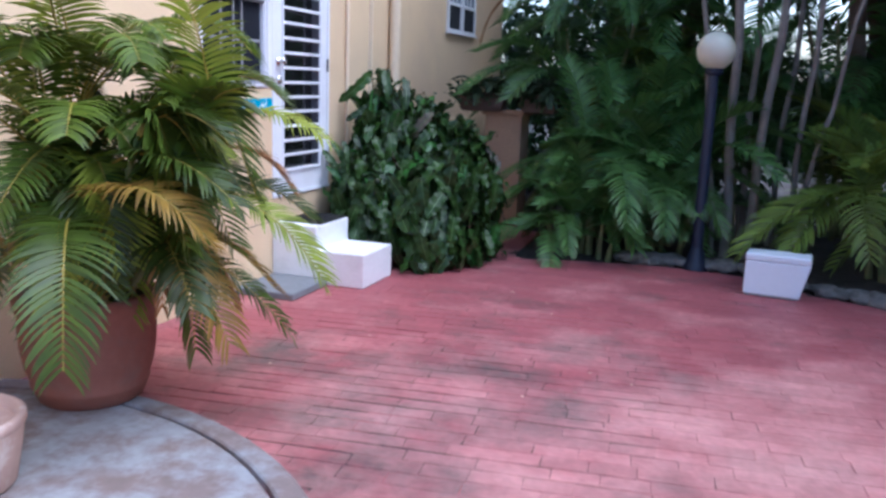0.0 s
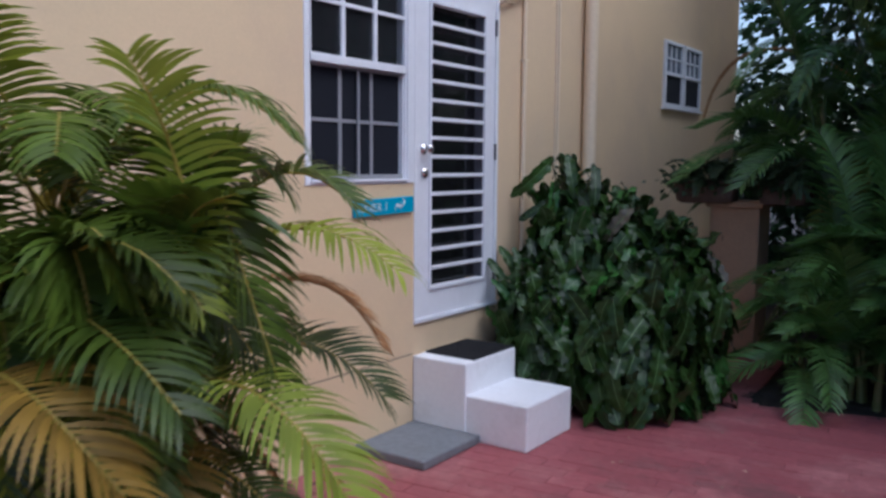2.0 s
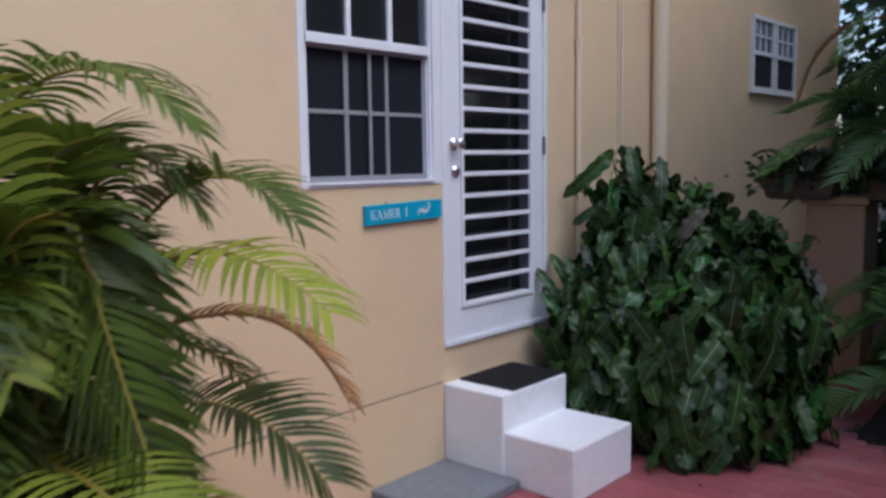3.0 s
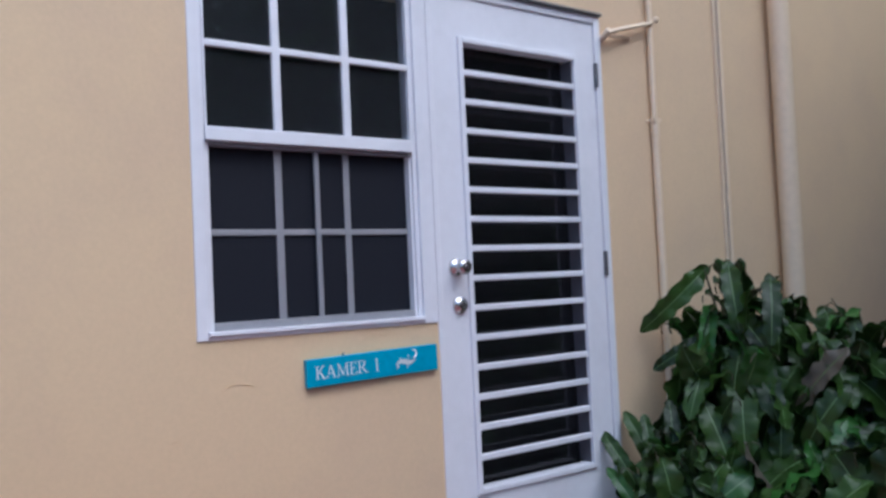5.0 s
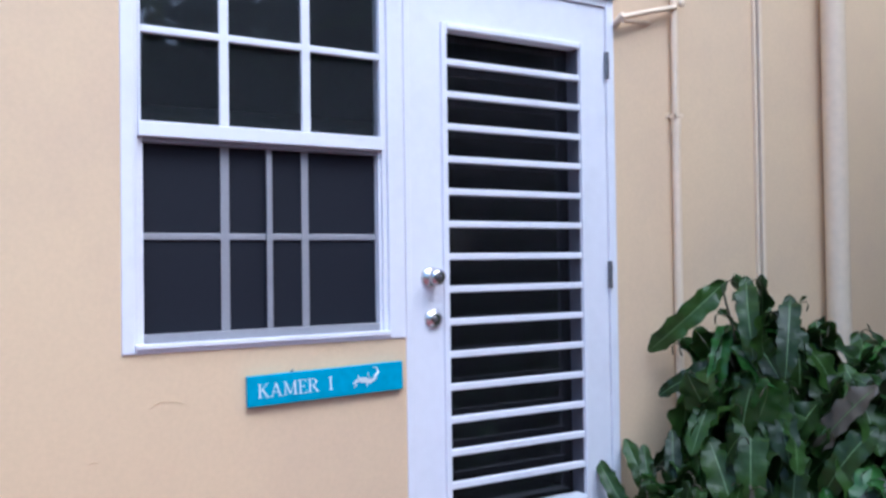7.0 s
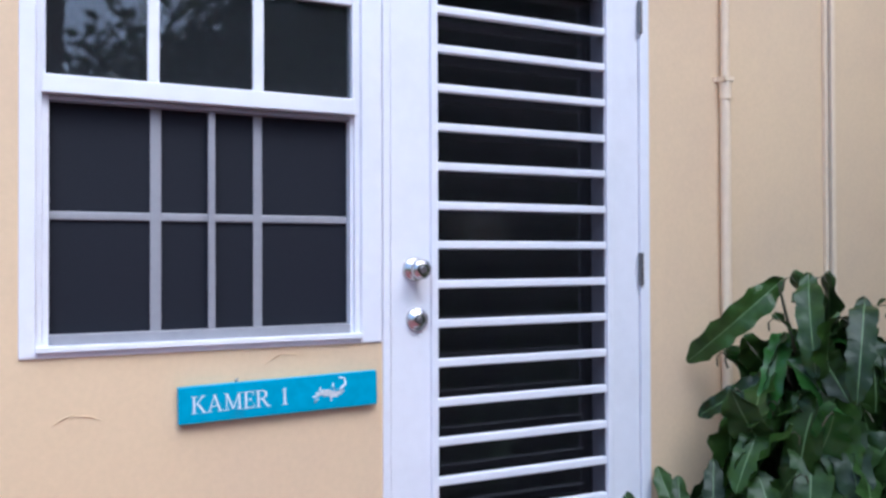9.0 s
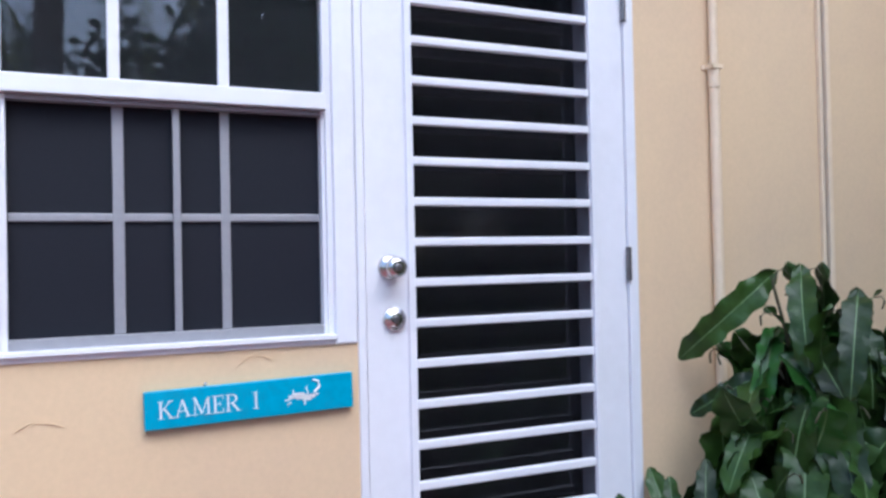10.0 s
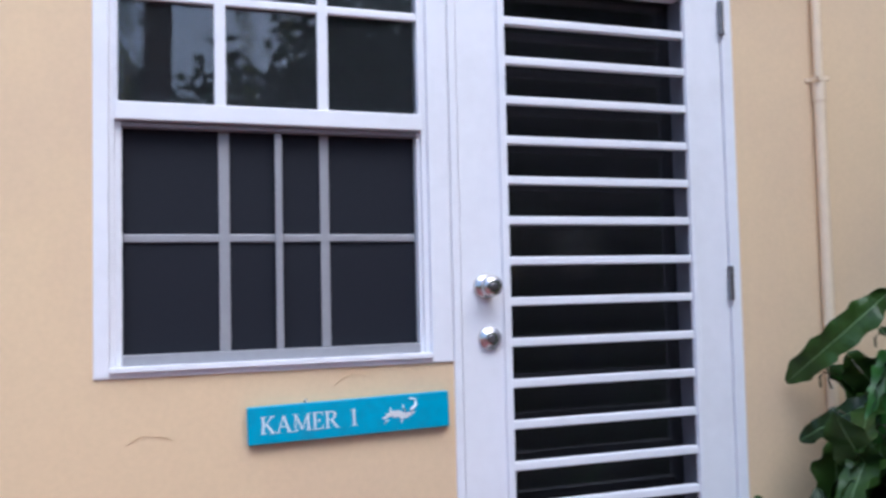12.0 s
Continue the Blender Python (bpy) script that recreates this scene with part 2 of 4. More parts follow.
def tube(bm, pts, radii, sides=8, mat=0):
    """A tube through points, with a radius at each."""
    rings = []
    pts = [Vector(p) for p in pts]
    for i, p in enumerate(pts):
        d = (pts[min(i + 1, len(pts) - 1)] - pts[max(i - 1, 0)]).normalized()
        a = d.orthogonal().normalized() if abs(d.z) > 0.9 else d.cross(Vector((0, 0, 1))).normalized()
        b = d.cross(a)
        r = radii[i] if isinstance(radii, (list, tuple)) else radii
        rings.append([bm.verts.new(p + a * r * math.cos(2 * math.pi * k / sides) + b * r * math.sin(2 * math.pi * k / sides)) for k in range(sides)])
    for r0, r1 in zip(rings, rings[1:]):
        for k in range(sides):
            f = bm.faces.new((r0[k], r0[(k + 1) % sides], r1[(k + 1) % sides], r1[k]))
            f.material_index, f.smooth = mat, True
    for ring in (rings[0][::-1], rings[-1]):
        bm.faces.new([bm.verts.new(v.co) for v in ring]).material_index = mat
    return bm


def turned(bm, profile, sides=32, centre=(0, 0, 0), mat=0):
    """A lathe: rows of (radius, height) turned about the upright axis."""
    c = Vector(centre)
    rings = [[bm.verts.new(c + Vector((r * math.cos(2 * math.pi * k / sides), r * math.sin(2 * math.pi * k / sides), z))) for k in range(sides)] for r, z in profile]
    for r0, r1 in zip(rings, rings[1:]):
        for k in range(sides):
            f = bm.faces.new((r0[k], r0[(k + 1) % sides], r1[(k + 1) % sides], r1[k]))
            f.smooth, f.material_index = True, mat
    for ring in (rings[0][::-1], rings[-1]):
        bm.faces.new([bm.verts.new(v.co) for v in ring]).material_index = mat
    return bm


# ---- the house ----
WX = -3.595           # outer face of the door wall
WIN_Y0, WIN_Y1, WIN_Z0, WIN_Z1 = 5.936, 6.83, 1.472, 2.735
DOOR_Y0, DOOR_Y1, DOOR_Z0, DOOR_Z1 = 6.83, 7.755, 0.645, 2.735
CORNER_Y = 9.10       # where the wall steps back
BX = -3.80            # outer face of the further wall
WALL_TOP = 4.2

wall = thing("wall_west", "beige painted stucco house wall with a hairline crack", "wall", kind="structure")
part("stucco", boxes((WX - 0.25, WX, -5, WIN_Y0, -0.1, WALL_TOP), (WX - 0.25, WX, WIN_Y0, DOOR_Y0, -0.1, WIN_Z0),
                     (WX - 0.25, WX, DOOR_Y0, DOOR_Y1, -0.1, DOOR_Z0), (WX - 0.25, WX, WIN_Y0, DOOR_Y1, DOOR_Z1, WALL_TOP),
                     (WX - 0.25, WX, DOOR_Y1, CORNER_Y + 0.05, -0.1, WALL_TOP)), STUCCO, wall)
part("plinth", box(bmesh.new(), WX, WX + 0.006, -5, 6.818, -0.1, 0.452), STUCCO, wall)
part("crack", box(bmesh.new(), WX, WX + 0.0035, -5, 6.818, 0.452, 0.459), CRACK, wall)
bm = bmesh.new()
for y, z, w, a in ((6.53, 1.442, 0.06, 0.62), (6.58, 1.446, 0.045, -0.40), (6.03, 1.325, 0.05, 0.5), (6.085, 1.325, 0.06, -0.25), (5.86, 1.18, 0.035, 0.1)):
    tube(bm, [(WX + 0.001, y - w / 2, z - a * w / 2), (WX + 0.0025, y, z + 0.006), (WX + 0.001, y + w / 2, z + a * w / 2)], [0.0006, 0.0016, 0.0006], 6)
part("plaster_ridge", bm, STUCCO, wall)

further = thing("wall_north", "beige stucco wall set back a little behind the rain pipe", "wall", kind="structure")
part("stucco", box(bmesh.new(), BX - 0.4, BX, CORNER_Y + 0.05, 13.85, -0.1, WALL_TOP), STUCCO, further)

roof = tagged(part("roof_slab", box(bmesh.new(), -9, WX + 0.02, -5, 13.85, WALL_TOP, WALL_TOP + 0.2), ROOF), "flat grey roof slab on the house", "roof", kind="structure")
# closed shell; its gloom comes from the near-black material
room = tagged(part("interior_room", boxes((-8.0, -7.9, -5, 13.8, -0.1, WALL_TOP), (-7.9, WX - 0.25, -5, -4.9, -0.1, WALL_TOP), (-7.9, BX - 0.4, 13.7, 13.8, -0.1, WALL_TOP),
                                          (-7.9, WX - 0.26, -4.9, 13.7, 0.5, 0.6), (-7.9, WX - 0.26, -4.9, 13.7, 3.0, 3.1)), DARK_ROOM), "room shell behind the window and door, its darkness painted near black", "room", kind="structure")


def sash_window():
    w = thing("window_1", "white sash window with dark panes and a grey insect screen", "window", kind="structure")
    f = WX + 0.006
    b = WX - 0.07
    part("window_frame", boxes((b, f, WIN_Y0, 5.972, WIN_Z0, WIN_Z1), (b, f, 6.768, WIN_Y1 - 0.002, WIN_Z0, WIN_Z1),
                               (b, f, 5.972, 6.768, WIN_Z0, 1.494), (b, f, 5.972, 6.768, 2.70, WIN_Z1), bevel=0.004), WHITE, w)
    part("inner_stop", boxes((b, f - 0.012, 5.972, 5.984, 1.494, 2.70), (b, f - 0.012, 6.752, 6.768, 1.494, 2.70), (b, f + 0.01, 5.972, 6.768, 1.486, 1.499), bevel=0.002), WHITE, w)
    # the upper sash, six panes
    g = WX - 0.012
    up = part("upper_sash", boxes((g - 0.02, g + 0.012, 5.984, 5.992, 2.09, 2.70), (g - 0.02, g + 0.012, 6.744, 6.752, 2.09, 2.70),
                                  (g - 0.02, g + 0.016, 5.984, 6.752, 2.092, 2.136), (g - 0.02, g + 0.012, 5.992, 6.744, 2.672, 2.70), bevel=0.003), WHITE, w, "white meeting rail and stiles")
    for y in (6.231, 6.489):
        part("muntin", box(bmesh.new(), g - 0.004, g + 0.012, y - 0.014, y + 0.014, 2.136, 2.672, 0.004), WHITE, up)
    part("muntin", box(bmesh.new(), g - 0.004, g + 0.011, 5.992, 6.744, 2.39, 2.412, 0.004), WHITE, up)
    for y0, y1 in ((5.992, 6.217), (6.245, 6.475), (6.503, 6.744)):
        for z0, z1 in ((2.136, 2.39), (2.412, 2.672)):
            part("pane", box(bmesh.new(), g - 0.010, g - 0.006, y0 - 0.004, y1 + 0.004, z0 - 0.004, z1 + 0.004), GLASS, up)
    # the lower sash behind its insect screen
    g = WX - 0.024
    part("stile", box(bmesh.new(), g - 0.029, g + 0.008, 5.984, 5.999, 1.499, 2.09, 0.002), WHITE, w)
    part("stile", box(bmesh.new(), g - 0.029, g + 0.008, 6.742, 6.752, 1.499, 2.09, 0.002), WHITE, w)
    low = part("lower_sash", boxes((g - 0.029, g + 0.010, 5.999, 6.742, 1.499, 1.524), (g - 0.029, g + 0.008, 5.999, 6.742, 2.078, 2.09), bevel=0.002), GREY_BAR, w, "grey aluminium screen frame")
    for y, h in ((6.240, 0.0135), (6.495, 0.0120)):
        part("muntin", box(bmesh.new(), g - 0.021, g - 0.014, y - h, y + h, 1.524, 2.078, 0.003), GREY_BAR, low)
    part("screen_bar", box(bmesh.new(), g - 0.012, g - 0.001, 6.366, 6.384, 1.524, 2.078, 0.003), GREY_BAR, low)
    part("muntin", box(bmesh.new(), g - 0.021, g - 0.015, 5.999, 6.742, 1.797, 1.817, 0.003), GREY_BAR, low)
    for y0, y1 in ((5.999, 6.2265), (6.2535, 6.483), (6.507, 6.742)):
        for z0, z1 in ((1.524, 1.797), (1.817, 2.078)):
            part("screen_pane", box(bmesh.new(), g - 0.027, g - 0.022, y0 - 0.005, y1 + 0.005, z0 - 0.004, z1 + 0.004), SCREEN, low)
    return w


sash_window()


def louvre_door():
    d = thing("door_1", "closed white door with white bars over a dark glass panel", "door", kind="structure")
    f = WX + 0.006
    b = WX - 0.12
    L0, L1 = 6.856, 7.714
    part("door_frame", boxes((b, f, DOOR_Y0, L0 - 0.003, DOOR_Z0, DOOR_Z1), (b, f, L1 + 0.003, DOOR_Y1, DOOR_Z0, DOOR_Z1),
                             (b, f, L0 - 0.003, L1 + 0.003, 2.703, DOOR_Z1), bevel=0.004), WHITE, d)
    part("threshold", box(bmesh.new(), b, WX + 0.016, DOOR_Y0, DOOR_Y1, DOOR_Z0 - 0.012, DOOR_Z0 + 0.014, 0.004), WHITE, d)
    part("drip_cap", box(bmesh.new(), WX, WX + 0.02, DOOR_Y0 - 0.004, DOOR_Y1 + 0.004, DOOR_Z1, DOOR_Z1 + 0.014, 0.004), DULL_METAL, d, "thin dark metal strip above the frame")
    x0, x1 = WX - 0.045, WX - 0.002
    O0, O1, P0, P1 = 6.997, 7.583, 0.841, 2.526
    leaf = part("leaf", boxes((x0, x1, L0, O0, 0.662, 2.70), (x0, x1, O1, L1, 0.662, 2.70), (x0, x1, O0, O1, 0.662, P0), (x0, x1, O0, O1, P1, 2.70)), WHITE, d)
    m = 0.022
    part("moulding", boxes((x1, x1 + 0.012, O0 - m, O0, P0 - m, P1 + m), (x1, x1 + 0.012, O1, O1 + m, P0 - m, P1 + m),
                           (x1, x1 + 0.012, O0, O1, P0 - m, P0), (x1, x1 + 0.012, O0, O1, P1, P1 + m), bevel=0.004), WHITE, leaf)
    part("louvre_channel", boxes((x0 - 0.045, x0, O0 - 0.01, O0, P0, P1), (x0 - 0.045, x0, O1, O1 + 0.01, P0, P1)), CHANNEL, leaf, "dark aluminium louvre channels")
    # lines the right reveal in dark grey, which includes its painted shade
    part("channel_lining", boxes((x0 - 0.045, x1 - 0.004, O1 - 0.003, O1, P0, P1)), CHANNEL, leaf)
    step = (P1 - P0) / 15
    for i in range(1, 15):
        z = P1 - i * step
        bm = box(bmesh.new(), x1 - 0.018, x1 + 0.006, O0, O1, z - 0.0115, z + 0.0115, 0.004)
        part("bar", bm, WHITE, leaf)
    part("glass_pane", box(bmesh.new(), x0 - 0.030, x0 - 0.025, O0 - 0.002, O1 - 0.003, P0, P1), TINTED, leaf, "dark tinted glass behind the bars")
    # knob and deadbolt
    for name, y, z, prof in (("door_knob", 6.924, 1.671, [(0.034, 0), (0.034, 0.006), (0.029, 0.012), (0.014, 0.018), (0.013, 0.032), (0.024, 0.040), (0.029, 0.052), (0.027, 0.062), (0.017, 0.067)]),
                             ("deadbolt", 6.934, 1.530, [(0.033, 0), (0.033, 0.006), (0.031, 0.010), (0.022, 0.012), (0.020, 0.017), (0.012, 0.018)])):
        bm = turned(bmesh.new(), prof, 28)
        bmesh.ops.transform(bm, matrix=pose(x1, y, z, 0, 90, 0), verts=bm.verts)
        k = part(name, bm, CHROME, leaf, "round polished metal knob" if name == "door_knob" else "round metal deadbolt")
        e = prof[-1][1]
        bm = turned(bmesh.new(), [(0.010, 0), (0.010, 0.003), (0.007, 0.004)], 16)
        box(bm, -0.0015, 0.0015, -0.006, 0.006, 0.004, 0.005)
        bmesh.ops.transform(bm, matrix=pose(x1 + e, y, z, 0, 90, 0), verts=bm.verts)
        part("keyhole", bm, DULL_METAL, k)
    for z in (2.475, 1.665, 0.86):
        bm = bmesh.new()
        tube(bm, [(x1 + 0.010, 7.716, z - 0.052), (x1 + 0.010, 7.716, z + 0.052)], 0.0075, 10)
        for k in range(-2, 3):
            tube(bm, [(x1 + 0.010, 7.716, z + k * 0.021 - 0.008), (x1 + 0.010, 7.716, z + k * 0.021 + 0.008)], 0.009, 10)
        part("hinge", bm, DULL_METAL, d)
    return d


louvre_door()


CAP = 0.042
# strokes of the carved capitals: ends in shares of width and height, and weight
SERIF = {
    "K": ((0.18, 0, 0.18, 1, 1.0), (0.22, 0.42, 0.80, 1, 0.5), (0.40, 0.58, 0.88, 0, 1.0), (0, 0.02, 0.38, 0.02, 0.4), (0, 0.98, 0.38, 0.98, 0.4), (0.66, 0.02, 1.02, 0.02, 0.4), (0.64, 0.98, 0.96, 0.98, 0.4)),
    "A": ((0.14, 0, 0.50, 1, 0.5), (0.48, 1, 0.84, 0, 1.0), (0.25, 0.34, 0.72, 0.34, 0.45), (0, 0.02, 0.30, 0.02, 0.4), (0.66, 0.02, 1, 0.02, 0.4)),
    "M": ((0.14, 0, 0.16, 1, 0.5), (0.16, 1, 0.50, 0.08, 0.9), (0.50, 0.08, 0.83, 1, 0.5), (0.85, 0, 0.83, 1, 1.0), (0, 0.02, 0.28, 0.02, 0.4), (0.70, 0.02, 1, 0.02, 0.4), (0.02, 0.98, 0.20, 0.98, 0.4), (0.80, 0.98, 0.98, 0.98, 0.4)),
    "E": ((0.22, 0, 0.22, 1, 1.0), (0, 0.02, 0.90, 0.02, 0.45), (0, 0.98, 0.86, 0.98, 0.45), (0.24, 0.52, 0.66, 0.52, 0.45), (0.90, 0, 0.94, 0.24, 0.4), (0.86, 0.78, 0.88, 1, 0.4), (0.66, 0.42, 0.66, 0.62, 0.35)),
    "R": ((0.18, 0, 0.18, 1, 1.0), (0, 0.02, 0.38, 0.02, 0.4), (0, 0.98, 0.50, 0.98, 0.45), (0.50, 0.98, 0.70, 0.88, 0.7), (0.70, 0.90, 0.72, 0.64, 1.0), (0.71, 0.66, 0.50, 0.50, 0.7), (0.20, 0.50, 0.52, 0.50, 0.45), (0.44, 0.50, 0.86, 0, 1.0), (0.78, 0.02, 1.02, 0.02, 0.4)),
    "1": ((0.50, 0, 0.50, 1, 1.0), (0.08, 0.02, 0.92, 0.02, 0.4), (0.10, 0.90, 0.50, 0.98, 0.45), (0.50, 0.98, 0.80, 0.98, 0.35)),
}


def stroke(bm, y0, z0, y1, z1, w):
    """A flat raised bar between two places on the face of the board."""
    d = Vector((0, y1 - y0, z1 - z0))
    n = Vector((0, -d.z, d.y)).normalized() * w / 2
    a, b = Vector((0.0202, y0, z0)), Vector((0.0202, y1, z1))
    lo = [bm.verts.new(p) for p in (a - n, b - n, b + n, a + n)]
    hi = [bm.verts.new(v.co + Vector((0.0009, 0, 0))) for v in lo]
    bm.faces.new(hi)
    for k in range(4):
        bm.faces.new((lo[k], lo[(k + 1) % 4], hi[(k + 1) % 4], hi[k]))
    bmesh.ops.recalc_face_normals(bm, faces=bm.faces)


def room_sign():
    s = thing("room_sign", "turquoise painted wooden board with white lettering on the wall", "sign", at=(WX, 6.546, 1.346))
    s.rotation_euler = (radians(1.3), 0, 0)
    bm = box(bmesh.new(), 0.002, 0.020, -0.260, 0.260, -0.046, 0.046, 0.003)
    board = part("board", bm, SIGN_BLUE, s)
    for body, y, wide in (("K", -0.229, 0.036), ("A", -0.192, 0.040), ("M", -0.150, 0.046), ("E", -0.101, 0.028), ("R", -0.070, 0.037), ("1", -0.004, 0.018)):
        bm = bmesh.new()
        for u0, v0, u1, v1, w in SERIF[body]:
            stroke(bm, y + u0 * wide, -0.021 + v0 * CAP, y + u1 * wide, -0.021 + v1 * CAP, w * 0.0050)
        part("letter", bm, LETTER, board)
    # a small white animal-shaped mark
    bm = bmesh.new()
    random.seed(5)
    for a in range(9):
        u = a / 8
        y, z = 0.085 + 0.075 * u, -0.012 + 0.006 * math.sin(6 * u) + 0.012 * u
        stroke(bm, y - 0.006, z + 0.004 * random.random(), y + 0.006, z + 0.004 * random.random(), 0.013 * (1 - abs(2 * u - 1) ** 2) + 0.004)
    for y, z, dy, dz in ((0.094, -0.016, -0.014, -0.010), (0.104, -0.002, -0.006, 0.018), (0.126, -0.010, 0.006, -0.016), (0.140, 0.004, -0.008, 0.018)):
        tube(bm, [(0.0205, y, z), (0.0205, y + dy * 0.7, z + dz * 0.5), (0.0205, y + dy * 0.5, z + dz)], [0.0028, 0.0022, 0.0014], 6)
    tube(bm, [(0.0207, 0.155, 0.004), (0.0207, 0.170, 0.018), (0.0207, 0.166, 0.033), (0.0207, 0.152, 0.036)], [0.004, 0.0035, 0.003, 0.002], 6)
    part("emblem", bm, LETTER, board, "small white animal-shaped mark")
    bm = bmesh.new()
    tube(bm, [(0, -0.115, 0.046), (0.012, -0.115, 0.053)], 0.004, 8)
    part("nail", bm, DULL_METAL, s)
    return s


room_sign()


def wall_pipe():
    p = thing("conduit_pipe", "thin beige painted pipe clipped to the wall", "pipe", at=(WX, 8.066, 0))
    bm = bmesh.new()
    tube(bm, [(0.020, 0, 0.0), (0.020, 0, 2.28)], 0.017, 14)
    tube(bm, [(0.020, 0, 2.27), (0.020, 0, WALL_TOP)], 0.014, 14)
    bmesh.ops.recalc_face_normals(bm, faces=bm.faces)
    run = part("pipe", bm, PIPE_PAINT, p)
    bm = bmesh.new()
    tube(bm, [(0.020, 0, 2.235), (0.020, 0, 2.295)], 0.0195, 14)
    part("coupling", bm, PIPE_PAINT, run)
    for z in (0.9, 2.303):
        part("clip", boxes((0.0, 0.004, -0.034, 0.034, z - 0.007, z + 0.007), (0.0, 0.040, -0.022, -0.019, z - 0.007, z + 0.007), (0.0, 0.040, 0.019, 0.022, z - 0.007, z + 0.007), (0.037, 0.040, -0.022, 0.022, z - 0.007, z + 0.007)), PIPE_PAINT, run)
    bm = bmesh.new()
    tube(bm, [(0.030, 0.0, 2.745), (0.035, -0.15, 2.705), (0.045, -0.30, 2.660)], 0.011, 8)
    tube(bm, [(0.004, -0.12, 2.672), (0.045, -0.30, 2.648)], 0.008, 8)
    tube(bm, [(0.0, -0.30, 2.642), (0.055, -0.302, 2.668)], 0.014, 8)
    part("bracket_arm", bm, PIPE_PAINT, p, "small beige bracket arms near the door head")
    bm = turned(bmesh.new(), [(0.016, 0), (0.016, 0.006), (0.006, 0.008)], 12)
    bmesh.ops.transform(bm, matrix=pose(0.035, 0.028, 2.765, 0, 90, 0), verts=bm.verts)
    part("bolt", bm, PIPE_PAINT, p)


wall_pipe()
down = thing("downpipe", "thick beige painted rain pipe in the wall corner", "pipe", at=(WX + 0.066, 9.03, 0))
bm = bmesh.new()
tube(bm, [(0, 0, 0), (0, 0, WALL_TOP)], 0.052, 24)
rain_pipe = part("pipe", bm, PIPE_PAINT, down)
for z in (0.35, 3.1):
    bm = bmesh.new()
    tube(bm, [(0, 0, z), (0, 0, z + 0.03)], 0.056, 24)
    box(bm, -0.066, 0.0, -0.02, 0.02, z, z + 0.03)
    part("strap", bm, PIPE_PAINT, rain_pipe)
cable = thing("cable_duct", "pair of slim beige cable ducts on the wall", "cable", at=(WX, 8.578, 0))
part("duct", box(bmesh.new(), 0, 0.014, -0.024, -0.008, 0, WALL_TOP, 0.003), PIPE_PAINT, cable)
# dark tube added to stand for the shaded gap between the ducts
bm = bmesh.new()
tube(bm, [(0.004, -0.002, 0), (0.004, -0.002, WALL_TOP)], 0.0035, 8)
part("wire", bm, CHANNEL, cable, "thin dark line added for the shaded gap between the ducts")
part("duct", box(bmesh.new(), 0, 0.020, 0.004, 0.024, 0, WALL_TOP, 0.004), PIPE_PAINT, cable)


# opaque glossy pane; its pale blue-grey holds a painted sky reflection
PALE_PANE = material("pale_pane", (0.16, 0.18, 0.22), 0.08, spec=0.8)


def small_window():
    w = thing("window_2", "pair of small white sash windows high on the wall", "window", kind="structure", at=(BX, 11.285, 2.19))
    for k in range(2):
        y0 = k * 0.575
        y1 = y0 + 0.548
        unit = part("window_frame", boxes((0, 0.03, y0, y0 + 0.045, 0, 0.67), (0, 0.03, y1 - 0.045, y1, 0, 0.67), (0, 0.03, y0 + 0.045, y1 - 0.045, 0, 0.035), (0, 0.03, y0 + 0.045, y1 - 0.045, 0.635, 0.67),
                                          (0, 0.03, y0 + 0.045, y1 - 0.045, 0.318, 0.355), bevel=0.003), WHITE, w)
        part("pane", box(bmesh.new(), 0.004, 0.010, y0 + 0.045, y1 - 0.045, 0.035, 0.318), SCREEN, unit, "dark screened lower pane")
        part("pane", box(bmesh.new(), 0.004, 0.008, y0 + 0.045, y1 - 0.045, 0.355, 0.635), PALE_PANE, unit, "upper pane with the sky's reflection painted as pale blue-grey")
        for u in (0.34, 0.66):
            yy = y0 + 0.045 + u * 0.458
            part("muntin", box(bmesh.new(), 0.008, 0.018, yy - 0.009, yy + 0.009, 0.355, 0.635), WHITE, unit)
        part("muntin", box(bmesh.new(), 0.008, 0.017, y0 + 0.045, y1 - 0.045, 0.486, 0.504), WHITE, unit)
    part("window_sill", box(bmesh.new(), 0, 0.045, -0.02, 1.145, -0.03, -0.002, 0.004), WHITE, w)


small_window()


# ---- steps, mat and slab by the door ----
steps = thing("door_steps", "white painted masonry block steps below the door", "steps")
part("step", box(bmesh.new(), WX + 0.001, -3.213, 6.822, 7.385, 0, 0.447, 0.012), WHITE_STEP, steps, "taller upper step")
part("step", box(bmesh.new(), -3.225, -2.815, 6.835, 7.372, 0, 0.262, 0.012), WHITE_STEP, steps, "lower front step")
mat = thing("door_mat", "black ribbed rubber mat on the top step", "mat", at=(0, 0, 0.447))
bm = box(bmesh.new(), -3.575, -3.222, 6.925, 7.375, 0, 0.010, 0.003)
mat_base = part("mat_base", bm, RUBBER, mat)
bm = bmesh.new()
for i in range(22):
    y = 6.935 + i * 0.02
    box(bm, -3.57, -3.227, y, y + 0.009, 0.0095, 0.014)
part("ribs", bm, RUBBER, mat_base)

slab = thing("paving_slab", "grey weathered concrete slab beside the steps", "slab")
bm = box(bmesh.new(), WX + 0.008, -3.115, 6.285, 6.825, 0.0, 0.052, 0.012)
for v in bm.verts:
    v.co += Vector((0.012 * noise.noise(v.co * 6), 0.012 * noise.noise(v.co * 6 + Vector((5, 0, 0))), 0))
part("slab_body", bm, SLAB, slab)


